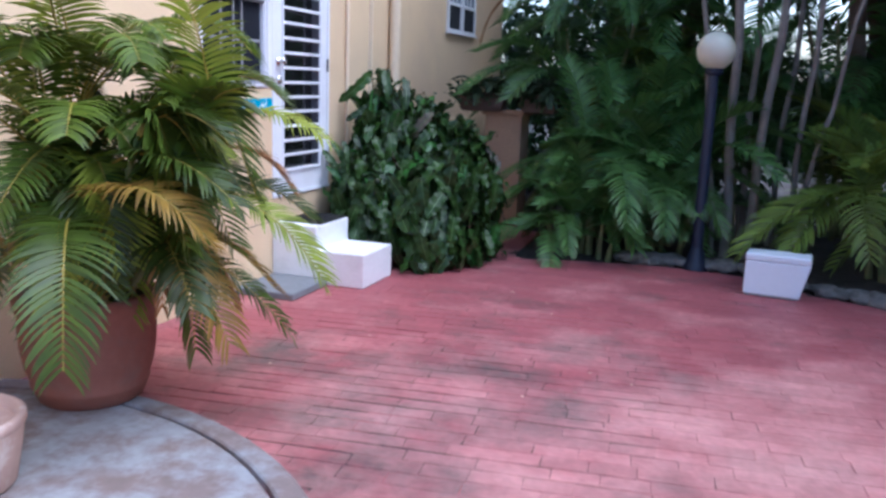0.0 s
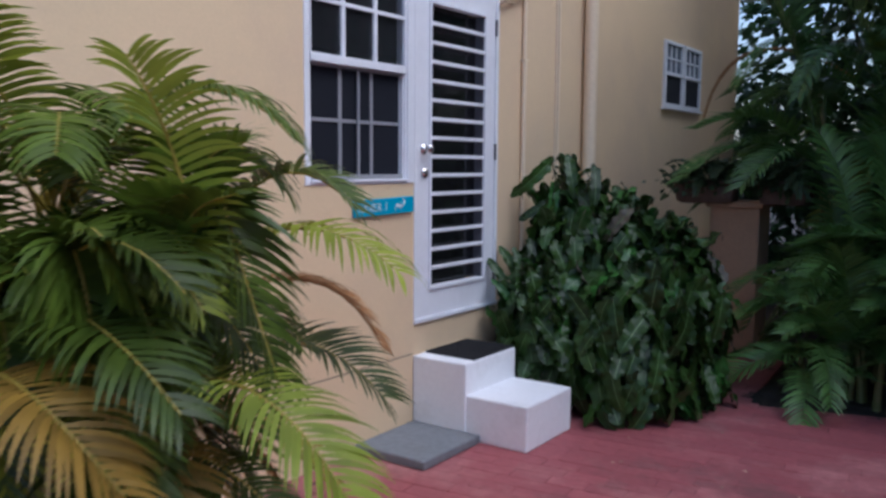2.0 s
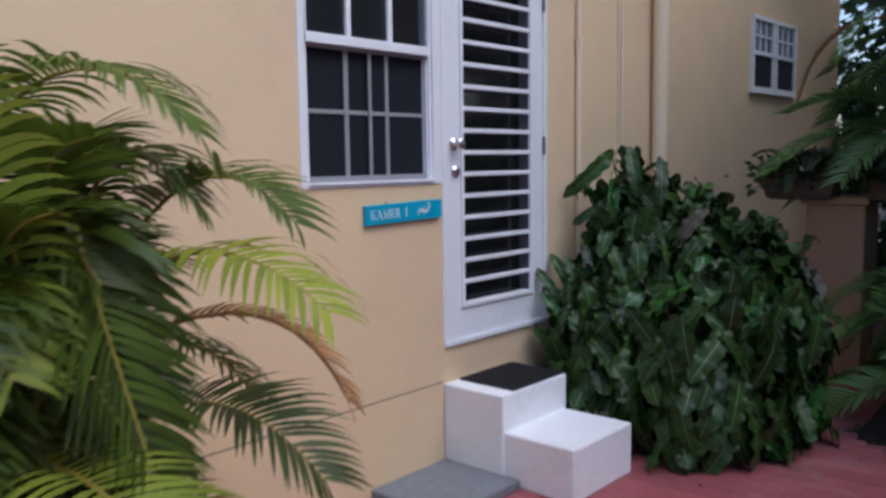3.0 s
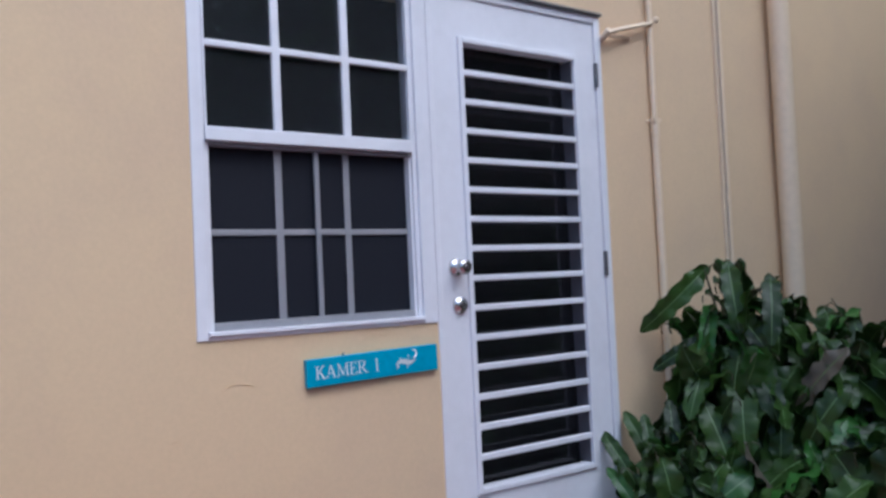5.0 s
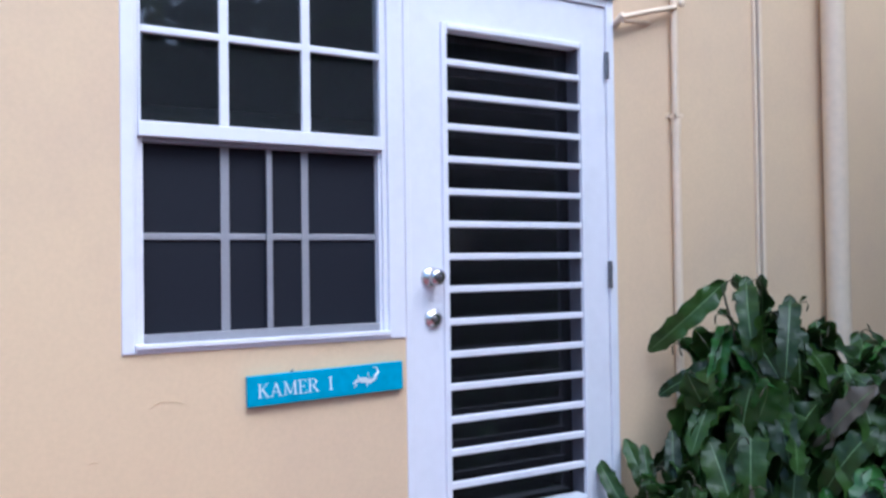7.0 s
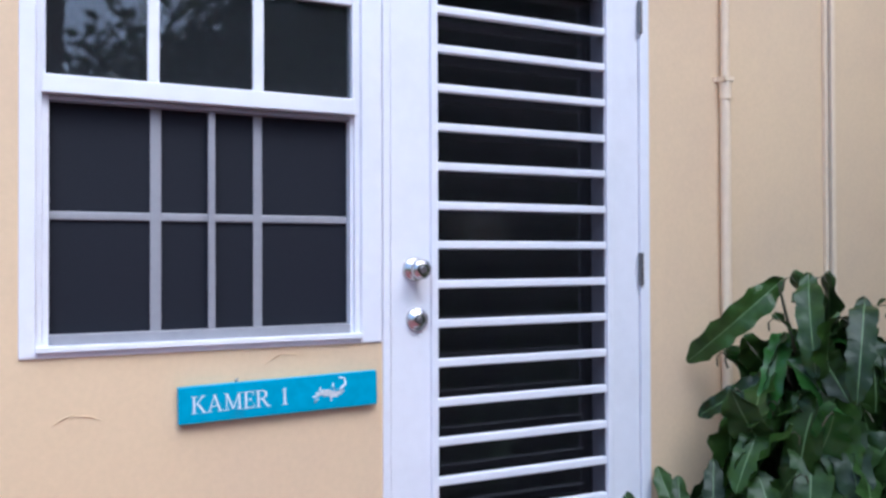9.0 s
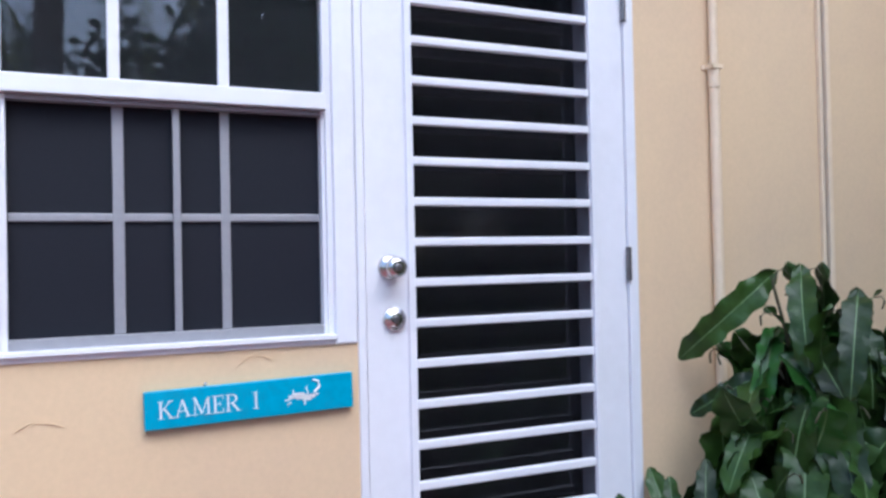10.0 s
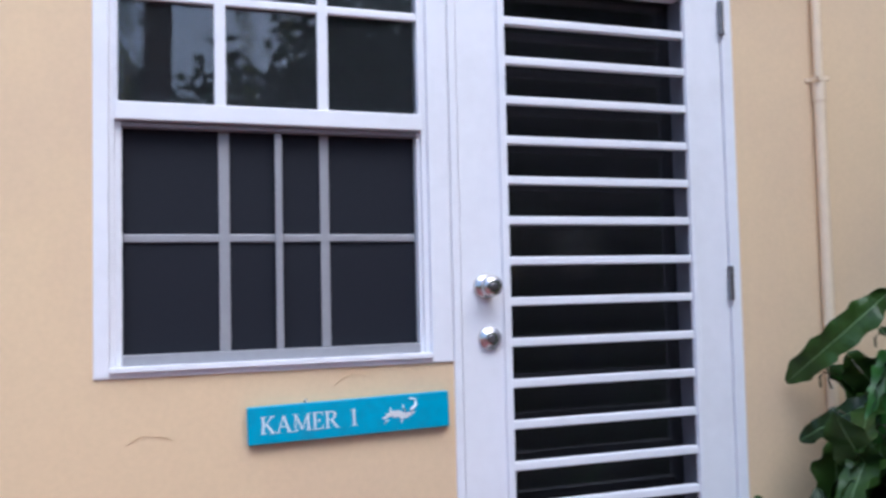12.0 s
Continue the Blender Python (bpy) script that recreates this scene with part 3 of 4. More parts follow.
# ---- ground ----
def patio_edge(x):
    """How far the red paving reaches, at x."""
    pts = ((-5.0, 10.05), (-2.2, 10.05), (-2.1, 8.55), (-1.4, 8.76), (-0.85, 8.87), (-0.07, 8.78), (0.43, 8.32), (0.93, 8.10), (2.5, 7.6), (7.0, 7.0))
    for (a, b), (c, d) in zip(pts, pts[1:]):
        if x <= c:
            return b + (d - b) * (x - a) / (c - a)
    return 7.0


bm = bmesh.new()
box(bm, -600, 600, -600, 600, -1.0, -0.06)
tagged(part("ground", bm, SOIL), "dark bare garden soil reaching into the distance", "ground", kind="structure")

PAVE_A = radians(6.6)
floor = thing("patio_floor", "red stamped concrete paving with dark mossy joints", "floor", kind="structure")
bm = bmesh.new()
xs = [-5.0, -2.2, -2.1, -1.4, -0.85, -0.07, 0.43, 0.93, 2.5, 7.0]
top = [bm.verts.new((x, patio_edge(x), -0.0036)) for x in xs]
base = [bm.verts.new((x, -4.0, -0.0036)) for x in xs]
for i in range(len(xs) - 1):
    bm.faces.new((base[i], base[i + 1], top[i + 1], top[i]))
res = bmesh.ops.extrude_face_region(bm, geom=bm.faces[:])
for v in res["geom"]:
    if isinstance(v, bmesh.types.BMVert):
        v.co.z -= 0.1
bmesh.ops.recalc_face_normals(bm, faces=bm.faces)
part("joint_bed", bm, JOINT, floor)

# raised round concrete apron under the potted palm
APR = Vector((-3.0, 2.42, 0))
apron = thing("round_apron", "round worn concrete apron with a grooved rim", "pavement", kind="structure")
bm = turned(bmesh.new(), [(1.815, -0.05), (1.815, 0.028), (1.805, 0.034)], 72, APR)
part("disc", bm, CONCRETE, apron)
bm = bmesh.new()
N = 72
prof = ((1.836, -0.05), (1.836, 0.026), (1.846, 0.033), (1.935, 0.033), (1.95, 0.022), (1.95, -0.05))
rings = [[bm.verts.new(APR + Vector((r * math.cos(2 * math.pi * k / N), r * math.sin(2 * math.pi * k / N), z))) for k in range(N)] for r, z in prof]
for a, b in zip(rings, rings[1:]):
    for k in range(N):
        bm.faces.new((a[k], b[k], b[(k + 1) % N], a[(k + 1) % N]))
bmesh.ops.recalc_face_normals(bm, faces=bm.faces)
part("rim", bm, CONCRETE, apron)

# planting bed behind the paving
bm = bmesh.new()
bmesh.ops.create_grid(bm, x_segments=60, y_segments=50, size=1)
for v in bm.verts:
    x, y = -2.6 + (v.co.x + 1) * 5.3, 7.0 + (v.co.y + 1) * 5.0
    rise = min(1, max(0, (y - patio_edge(x)) / 0.25))
    v.co = Vector((x, y, -0.08 + rise * (0.10 + 0.06 * noise.noise(Vector((x, y, 0)) * 1.7) + 0.02 * noise.noise(Vector((x, y, 3)) * 9))))
tagged(part("planting_bed", bm, SOIL, smooth=True), "bare dark soil bed under the palms", "soil", kind="structure")

random.seed(11)
rock_meshes = []
for k in range(4):
    bm = bmesh.new()
    bmesh.ops.create_icosphere(bm, subdivisions=3, radius=1)
    for v in bm.verts:
        v.co *= 1 + 0.35 * noise.noise(v.co * 1.3 + Vector((k * 9, 0, 0))) + 0.08 * noise.noise(v.co * 4)
        v.co.z *= 0.55
    rock_meshes.append(finish("rock", bm, ROCK, True))
for i in range(26):
    x = -1.15 + i * 0.095 + random.uniform(-0.03, 0.03)
    r = random.uniform(0.05, 0.12)
    ob = new("garden_rock", rock_meshes[i % 4])
    ob.matrix_basis = pose(x, patio_edge(x) + 0.10 + random.uniform(0, 0.12), 0.03, 0, 0, random.uniform(0, 360)) @ Matrix.Diagonal((r * 1.3, r, r, 1))
    tagged(ob, "rough grey rock edging the planting bed", "rock", "rocks along the bed")


# ---- palms ----
def frond_mesh(name, seed, p0, p1, p2, leaflet, pairs, mats, hang=0.35, width=0.014, forward=(16, 54), rib=0.008):
    """A feather frond that arches from p0 by way of p1 to p2: a tapered rib with narrow drooping leaflets on both sides."""
    rnd = random.Random(seed)
    bm = bmesh.new()
    n = 20
    p0, p1, p2 = Vector(p0), Vector(p1), Vector(p2)
    at = lambda u: p0 * (1 - u) ** 2 + p1 * 2 * u * (1 - u) + p2 * u * u
    pts = [at(k / n) for k in range(n + 1)]
    tube(bm, pts[::2], [rib * (1 - 0.85 * k / 10) + 0.001 for k in range(n // 2 + 1)], 5, 1)
    for i in range(pairs):
        u = 0.20 + 0.80 * (i + 0.5) / pairs
        p = at(u)
        t = ((p1 - p0) * (1 - u) + (p2 - p1) * u).normalized()
        y = Vector((0, 0, 1)).cross(t)
        y = y.normalized() if y.length > 0.05 else Vector((0, 1, 0))
        up = t.cross(y).normalized()
        ll = leaflet * (math.sin(math.pi * (0.14 + 0.74 * (u - 0.2) / 0.8)) ** 0.7) * rnd.uniform(0.86, 1.08)
        for side in (-1, 1):
            if rnd.random() < 0.03:
                continue
            a = radians(forward[0] + (forward[1] - forward[0]) * u + rnd.uniform(-3, 3))
            d = (y * side * math.cos(a) + t * math.sin(a) + up * rnd.uniform(0.28, 0.42)).normalized()
            q, prev = p.copy(), None
            w0 = width * rnd.uniform(0.8, 1.15)
            h = hang * (rnd.uniform(0.85, 1.15) if rnd.random() < 0.9 else rnd.uniform(0.5, 1.8))
            for j, share in enumerate((0.5, 1.0, 1.0, 0.85, 0.55, 0.06)):
                cr = (t - d * t.dot(d))
                cr = cr.normalized() * w0 * share / 2
                pair = (bm.verts.new(q - cr), bm.verts.new(q + cr))
                if prev:
                    f = bm.faces.new((prev[0], prev[1], pair[1], pair[0]))
                    f.smooth = True
                prev = pair
                d = (d + Vector((0, 0, -1)) * h * 0.36 * (0.3 + j / 5)).normalized()
                q = q + d * ll / 5
    return finish(name, bm, mats)


def frond_set(mats, tag, leaflet, pairs, width):
    shapes = (((0.20, 0, 0.60), (0.60, 0, 0.62)), ((0.25, 0, 0.55), (0.78, 0, 0.30)), ((0.32, 0, 0.50), (0.88, 0, 0.05)), ((0.42, 0, 0.40), (0.90, 0, -0.15)),
              ((0.48, 0, 0.28), (0.90, 0, -0.32)), ((0.30, 0, 0.52), (0.72, 0, -0.35)), ((0.50, 0, 0.10), (0.80, 0, -0.50)), ((0.10, 0, 0.60), (0.32, 0, 0.85)))
    return [frond_mesh("frond_" + tag, 100 + k, (0, 0, 0), a, b, leaflet, pairs, mats, hang=0.30 + 0.04 * k, width=width) for k, (a, b) in enumerate(shapes)]


def potted_palm():
    px, py = -3.06, 4.28
    palm = thing("potted_palm", "large areca palm with some yellow fronds in a terracotta pot", "palm", at=(px, py, 0.034))
    bm = turned(bmesh.new(), [(0.222, 0.0), (0.236, 0.012), (0.262, 0.07), (0.268, 0.085), (0.262, 0.095), (0.285, 0.16), (0.302, 0.26), (0.306, 0.36), (0.302, 0.43), (0.318, 0.445), (0.324, 0.49), (0.315, 0.52), (0.295, 0.52), (0.288, 0.46), (0.2, 0.455)], 40)
    pot = part("pot", bm, TERRACOTTA, palm, "round terracotta pot")
    bm = turned(bmesh.new(), [(0.288, 0.44), (0.284, 0.465), (0.1, 0.475)], 24)
    part("potting_soil", bm, SOIL, pot)
    rnd = random.Random(21)
    tops = []
    for i in range(13):
        a, r = rnd.uniform(0, 6.28), rnd.uniform(0.04, 0.24)
        h = 0.15 + 0.78 * i / 12
        b = Vector((r * math.cos(a), r * math.sin(a), 0.46))
        e = b + Vector((0.42 * math.cos(a) * h + 0.26 * h, 0.45 * math.sin(a) * h + 0.10 * h, h))
        e.x = max(e.x, -0.18)
        bm = bmesh.new()
        m = b.lerp(e, 0.5) + Vector((0.01, 0.01, 0))
        tube(bm, [b, b.lerp(m, 0.5), m, m.lerp(e, 0.5), e], [0.020, 0.019, 0.017, 0.015, 0.012], 9)
        for k in range(1, 6):
            c = b.lerp(e, k / 6)
            tube(bm, [c, c + Vector((0, 0, 0.008))], 0.0215 - 0.001 * k, 9)
        part("cane", bm, CANE, palm)
        tops.append(e)
    looks = {"green": [FROND, RACHIS], "mid": [FROND_MID, RACHIS], "pale": [FROND_PALE, RACHIS], "yellow": [FROND_YELLOW, RACHIS], "brown": [FROND_BROWN, FROND_BROWN], "lime": [FROND_LIME, RACHIS]}
    origin = Vector((px, py, 0.034))

    def frond(seed, p0, p1, p2, look_of):
        # shade low in the crown is painted in: lower fronds get the darker green
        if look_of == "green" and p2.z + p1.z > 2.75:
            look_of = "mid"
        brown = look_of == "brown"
        span = (p1 - p0).length + (p2 - p1).length
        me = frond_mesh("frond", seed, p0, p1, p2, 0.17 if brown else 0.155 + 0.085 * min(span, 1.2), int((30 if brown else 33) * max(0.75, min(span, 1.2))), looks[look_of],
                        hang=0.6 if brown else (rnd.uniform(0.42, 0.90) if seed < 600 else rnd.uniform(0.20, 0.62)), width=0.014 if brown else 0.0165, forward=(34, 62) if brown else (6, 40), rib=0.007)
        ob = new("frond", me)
        ob.parent = palm
        if look_of in ("brown", "yellow"):
            tagged(ob, "dry brown withered frond" if brown else "yellowing drooping frond")

    # the large outer fronds
    hero = [((-2.92, 4.50, 1.12), (-2.46, 4.72, 1.56), (-2.10, 4.80, 1.28), "lime"), ((-2.85, 4.60, 0.98), (-2.66, 5.10, 1.34), (-2.46, 5.16, 0.95), "brown"),
            ((-2.80, 4.30, 0.85), (-2.18, 4.36, 1.20), (-1.90, 4.42, 0.70), "pale"), ((-2.95, 4.60, 1.25), (-2.68, 4.86, 1.76), (-2.40, 4.96, 1.44), "green"),
            ((-2.95, 4.45, 1.45), (-2.62, 4.50, 2.02), (-2.42, 4.70, 1.66), "green"), ((-2.85, 4.55, 0.75), (-2.50, 4.74, 1.24), (-2.20, 4.86, 0.88), "green"),
            ((-2.90, 4.40, 1.25), (-2.56, 4.24, 1.66), (-2.31, 4.13, 1.22), "green"), ((-2.80, 4.12, 1.02), (-2.44, 3.96, 1.42), (-2.06, 4.02, 1.06), "green"),
            ((-2.80, 4.00, 0.95), (-2.36, 3.70, 1.36), (-2.09, 3.90, 0.92), "yellow"), ((-2.85, 4.00, 0.95), (-2.50, 3.58, 1.22), (-2.40, 3.44, 0.52), "green"),
            ((-2.90, 4.20, 1.15), (-2.75, 3.95, 1.62), (-2.56, 3.68, 1.32), "green"), ((-2.90, 4.45, 1.40), (-2.75, 4.50, 1.80), (-2.50, 4.52, 1.58), "green"),
            ((-2.98, 4.25, 1.40), (-2.92, 3.98, 2.10), (-2.78, 3.78, 1.92), "pale"), ((-2.78, 4.40, 0.55), (-2.66, 4.50, 0.72), (-2.60, 4.47, 0.26), "green"),
            ((-3.05, 4.10, 1.35), (-3.15, 3.80, 1.98), (-3.20, 3.55, 1.74), "pale"), ((-3.00, 4.15, 1.20), (-3.12, 3.75, 1.62), (-3.18, 3.48, 1.30), "green"),
            ((-2.95, 4.10, 1.30), (-3.05, 3.70, 1.75), (-3.00, 3.40, 1.30), "green"), ((-2.95, 4.05, 0.95), (-2.98, 3.72, 1.25), (-2.90, 3.45, 0.75), "green")]
    hero += [((-2.95, 4.35, 1.35), (-2.75, 4.20, 1.90), (-2.50, 4.02, 1.60), "green"), ((-2.95, 4.40, 1.35), (-2.80, 4.35, 1.92), (-2.58, 4.28, 1.70), "green"),
             ((-2.95, 4.45, 1.30), (-2.70, 4.62, 1.82), (-2.54, 4.78, 1.50), "green"), ((-3.00, 4.20, 1.30), (-3.02, 4.00, 1.88), (-2.86, 3.78, 1.60), "green")]
    # more of them by compass angle, reach, base height, rise and tip height
    for az, reach, z0, rise, z1, l in ((-12, 0.70, 0.70, 0.35, 0.42, "yellow"), (12, 0.62, 1.05, 0.45, 1.02, "green"), (-27, 0.62, 1.18, 0.45, 1.15, "green"), (-28, 0.74, 0.80, 0.35, 0.62, "green"),
                                       (50, 0.75, 0.70, 0.30, 0.48, "yellow"), (84, 0.80, 0.95, 0.42, 0.90, "green"), (22, 0.78, 0.62, 0.26, 0.36, "green"), (-10, 0.60, 1.15, 0.50, 1.36, "green"),
                                       (-85, 0.60, 1.35, 0.72, 2.00, "pale"), (-35, 0.35, 1.30, 0.42, 1.55, "green"), (-88, 0.80, 1.35, 0.52, 1.62, "green"), (72, 0.40, 1.30, 0.50, 1.60, "pale"),
                                       (-78, 0.85, 1.05, 0.40, 1.05, "green")):
        d = Vector((math.cos(radians(az)), math.sin(radians(az)), 0))
        c = Vector((-2.92, 4.35, 0))
        hero.append((c + Vector((0, 0, z0)), c + d * reach * 0.5 + Vector((0, 0, z0 + rise)), c + d * reach + Vector((0, 0, z1)), l))
    for i, (p0, p1, p2, l) in enumerate(hero):
        p0, p1, p2 = (Vector(q) - origin for q in (p0, p1, p2))
        near = min(tops, key=lambda e: (e - p0).length)
        frond(500 + i, near.lerp(p0, 0.35), p1, p2, l)
    for i in range(76):
        o = tops[(i * 5) % 13] * 1.0
        turn = 66 - 166 * ((i * 0.618034) % 1.0) ** 1.1 + rnd.uniform(-8, 8)
        az = radians(turn)
        R = (rnd.uniform(0.34, 0.74) if i < 44 else rnd.uniform(0.16, 0.40)) * (0.68 if turn > 25 else 0.60 if turn > -70 else 0.92 if turn < -25 else 1.0)
        rise = rnd.uniform(0.22, 0.46)
        drop = rnd.choice((-0.42, -0.3, -0.2, -0.1, 0.0, 0.15, 0.28))
        d = Vector((math.cos(az), math.sin(az), 0))
        p1 = o + d * R * 0.45 + Vector((0, 0, rise))
        p2 = o + d * R + Vector((0, 0, drop))
        p2.z = min(max(p2.z, 0.32), 1.62)
        p1.z = min(p1.z, 1.68)
        p1.x, p2.x = max(p1.x, -0.30), max(p2.x, -0.30)
        # the crown keeps clear of the doorway side
        side = Vector((0.82, 0.57, 0))
        edge = rnd.uniform(0.42, 0.80)
        p1 -= side * max(0.0, p1.dot(side) - edge * 0.68)
        p2 -= side * max(0.0, p2.dot(side) - edge)
        frond(600 + i, o, p1, p2, ("yellow" if i % 2 else "brown") if p2.z < 0.62 and i % 5 < 3 else ("pale" if i % 7 == 3 else "green"))
    for i in range(4):
        o = tops[i * 3 % 13]
        az = radians(rnd.uniform(-90, 90))
        d = Vector((math.cos(az), math.sin(az), 0))
        frond(700 + i, o, o + d * 0.08 + Vector((0, 0, 0.42)), Vector((max((o + d * 0.25).x, -0.25), (o + d * 0.25).y, min(o.z + 0.60, 1.85))), "pale" if i % 3 == 0 else "green")


potted_palm()

PALE_CLAY = material("pale_clay", (0.50, 0.33, 0.27), 0.8, vary=0.08, grain=20, bump=0.3, stain=(0.62, 0.55, 0.50), stain_scale=5)
pot2 = thing("clay_pot", "pale weathered clay pot beside the palm", "pot", at=(-2.84, 3.34, 0.034))
part("pot_body", turned(bmesh.new(), [(0.19, 0.0), (0.21, 0.02), (0.235, 0.16), (0.245, 0.24)], 32), PALE_CLAY, pot2)
part("rim", turned(bmesh.new(), [(0.247, 0.238), (0.254, 0.245), (0.254, 0.275), (0.245, 0.282), (0.22, 0.28), (0.215, 0.24), (0.1, 0.22)], 32), PALE_CLAY, pot2)

GARDEN = frond_set([FROND_SHADE, FROND_SHADE], "garden", 0.23, 30, 0.019)
OLIVE = frond_set([FROND_OLIVE, FROND_OLIVE], "olive", 0.23, 30, 0.019)


def areca(x, y, seed, canes, height, long, count, lean=0.25, label="dense green areca palm clump in the planting bed", bark=CANE, fronds=None):
    palm = thing("areca_palm", label, "palm", "palms in the planting bed", at=(x, y, 0.0))
    rnd = random.Random(seed)
    tops = []
    for i in range(canes):
        a, r = rnd.uniform(0, 6.28), rnd.uniform(0.03, 0.28)
        h = height * rnd.uniform(0.35, 1.0)
        b = Vector((r * math.cos(a), r * math.sin(a), -0.02))
        e = Vector((b.x + lean * h * math.cos(a) * rnd.uniform(0.3, 1), b.y + lean * h * math.sin(a) * rnd.uniform(0.3, 1), h))
        m = b.lerp(e, 0.5) * 1.0
        m.x, m.y = b.x * 0.7 + e.x * 0.3, b.y * 0.7 + e.y * 0.3
        bm = bmesh.new()
        tube(bm, [b, b.lerp(m, 0.5), m, m.lerp(e, 0.5), e], [0.032, 0.029, 0.026, 0.022, 0.016], 8)
        part("cane", bm, bark, palm)
        tops.append(e)
    for i in range(count):
        o = tops[i % canes]
        az = 360 * ((i * 0.618034) % 1.0) + rnd.uniform(-15, 15)
        L = long * rnd.uniform(0.7, 1.1)
        ob = new("frond", (fronds or GARDEN)[rnd.choice((0, 1, 1, 2, 2, 3, 3, 4, 5, 7))])
        ob.parent = palm
        ob.matrix_basis = Matrix.Translation(o * rnd.uniform(0.75, 1.0)) @ pose(0, 0, 0, rnd.uniform(-15, 15), 0, az) @ Matrix.Diagonal((L, L ** 0.7, L, 1))
    return palm


areca(-1.55, 9.70, 1, 9, 0.9, 1.30, 40)
areca(-0.95, 9.95, 2, 9, 1.1, 1.40, 40)
over = areca(-1.95, 10.9, 3, 8, 2.6, 1.8, 36)
for k, (p0, p1, p2, mats, l) in enumerate((((0, 0, 2.35), (-0.95, -0.3, 3.0), (-1.16, -0.35, 2.02), [FROND_BROWN, FROND_BROWN], 0.17), ((0, 0, 2.4), (-0.5, -0.5, 3.0), (-0.75, -0.85, 2.25), [FROND_SHADE, FROND_SHADE], 0.24),
                                           ((0, 0, 2.3), (-0.1, -0.6, 2.9), (-0.2, -1.15, 2.10), [FROND_SHADE, FROND_SHADE], 0.26), ((0, 0, 2.4), (0.4, -0.6, 3.0), (0.6, -1.1, 2.2), [FROND_SHADE, FROND_SHADE], 0.26))):
    ob = new("frond", frond_mesh("frond", 900 + k, p0, p1, p2, l, 40, mats, hang=0.8, width=0.018))
    ob.parent = over
    tagged(ob, "dry brown hanging frond" if k == 0 else "")
areca(-1.75, 9.15, 10, 7, 0.50, 0.95, 22)
areca(-0.95, 9.25, 11, 7, 0.45, 0.80, 16)
areca(-1.42, 8.98, 12, 6, 0.40, 0.78, 18)
areca(1.15, 9.0, 4, 9, 0.8, 1.4, 36, fronds=OLIVE, label="olive-green areca palm clump beside the cool box")
areca(1.6, 10.6, 5, 8, 1.8, 1.7, 30)
areca(-0.2, 11.6, 6, 8, 2.0, 1.8, 34)
areca(-1.2, 11.4, 7, 8, 2.0, 1.5, 30, fronds=OLIVE, label="yellowish-green areca palm deep in the planting bed")
areca(0.9, 11.2, 8, 8, 3.0, 1.9, 34)


def leaf_cloud(bm_pts, size, seed, squash=0.6):
    """Many small pointed leaves, each a folded pair of triangles, at the given points."""
    rng = np.random.default_rng(seed)
    n = len(bm_pts)
    d = rng.normal(size=(n, 3))
    d[:, 2] -= 0.5
    d /= np.linalg.norm(d, axis=1)[:, None]
    o = rng.normal(size=(n, 3))
    c = np.cross(d, o)
    c /= np.linalg.norm(c, axis=1)[:, None]
    L = size * rng.uniform(0.6, 1.3, n)[:, None]
    W = L * 0.32
    p = bm_pts
    v = np.stack([p, p + d * L * 0.45 + c * W, p + d * L, p + d * L * 0.45 - c * W], axis=1).reshape(-1, 3)
    f = np.arange(n * 4).reshape(-1, 4)
    me = bpy.data.meshes.new("leaves")
    me.from_pydata(v.tolist(), [], f.tolist())
    return me


def blob_points(rng, n, blobs):
    """Points near the surface of several uneven blobs."""
    pts = []
    for cx, cy, cz, rx, ry, rz, share in blobs:
        k = int(n * share)
        d = rng.normal(size=(k, 3))
        d /= np.linalg.norm(d, axis=1)[:, None]
        r = rng.uniform(0.45, 1.05, k)[:, None] ** 0.6
        r *= 1 + 0.22 * np.sin(d[:, :1] * 7 + cx) * np.cos(d[:, 1:2] * 6 + cy) + 0.12 * np.sin(d[:, 2:3] * 13)
        pts.append(np.array([cx, cy, cz]) + d * r * np.array([rx, ry, rz]))
    return np.concatenate(pts)


def tree(x, y, seed, height, trunk_r, blobs, leaves, size, label, bark=BARK_DARK, bend=0.2):
    t = thing("tree", label, "tree", at=(x, y, 0))
    rnd = random.Random(seed)
    bm = bmesh.new()
    pts = [Vector((bend * math.sin(1.7 * k / 6 * 2 + seed), bend * math.cos(1.3 * k / 6 * 2 + seed) - bend * math.cos(seed), height * k / 6 - 0.1)) for k in range(7)]
    tube(bm, pts, [trunk_r * (1.15 - 0.55 * k / 6) for k in range(7)], 12)
    for b in blobs:
        j = rnd.randint(3, 5)
        e = Vector(b[:3])
        tube(bm, [pts[j], pts[j].lerp(e, 0.5) + Vector((0, 0, 0.1)), e], [trunk_r * 0.4, trunk_r * 0.25, trunk_r * 0.1], 7)
    part("trunk", bm, bark, t, smooth=True)
    me = leaf_cloud(blob_points(np.random.default_rng(seed), leaves, blobs), size, seed)
    me.materials.append(TREE_LEAF)
    c = new("crown", me)
    c.parent = t
    return t


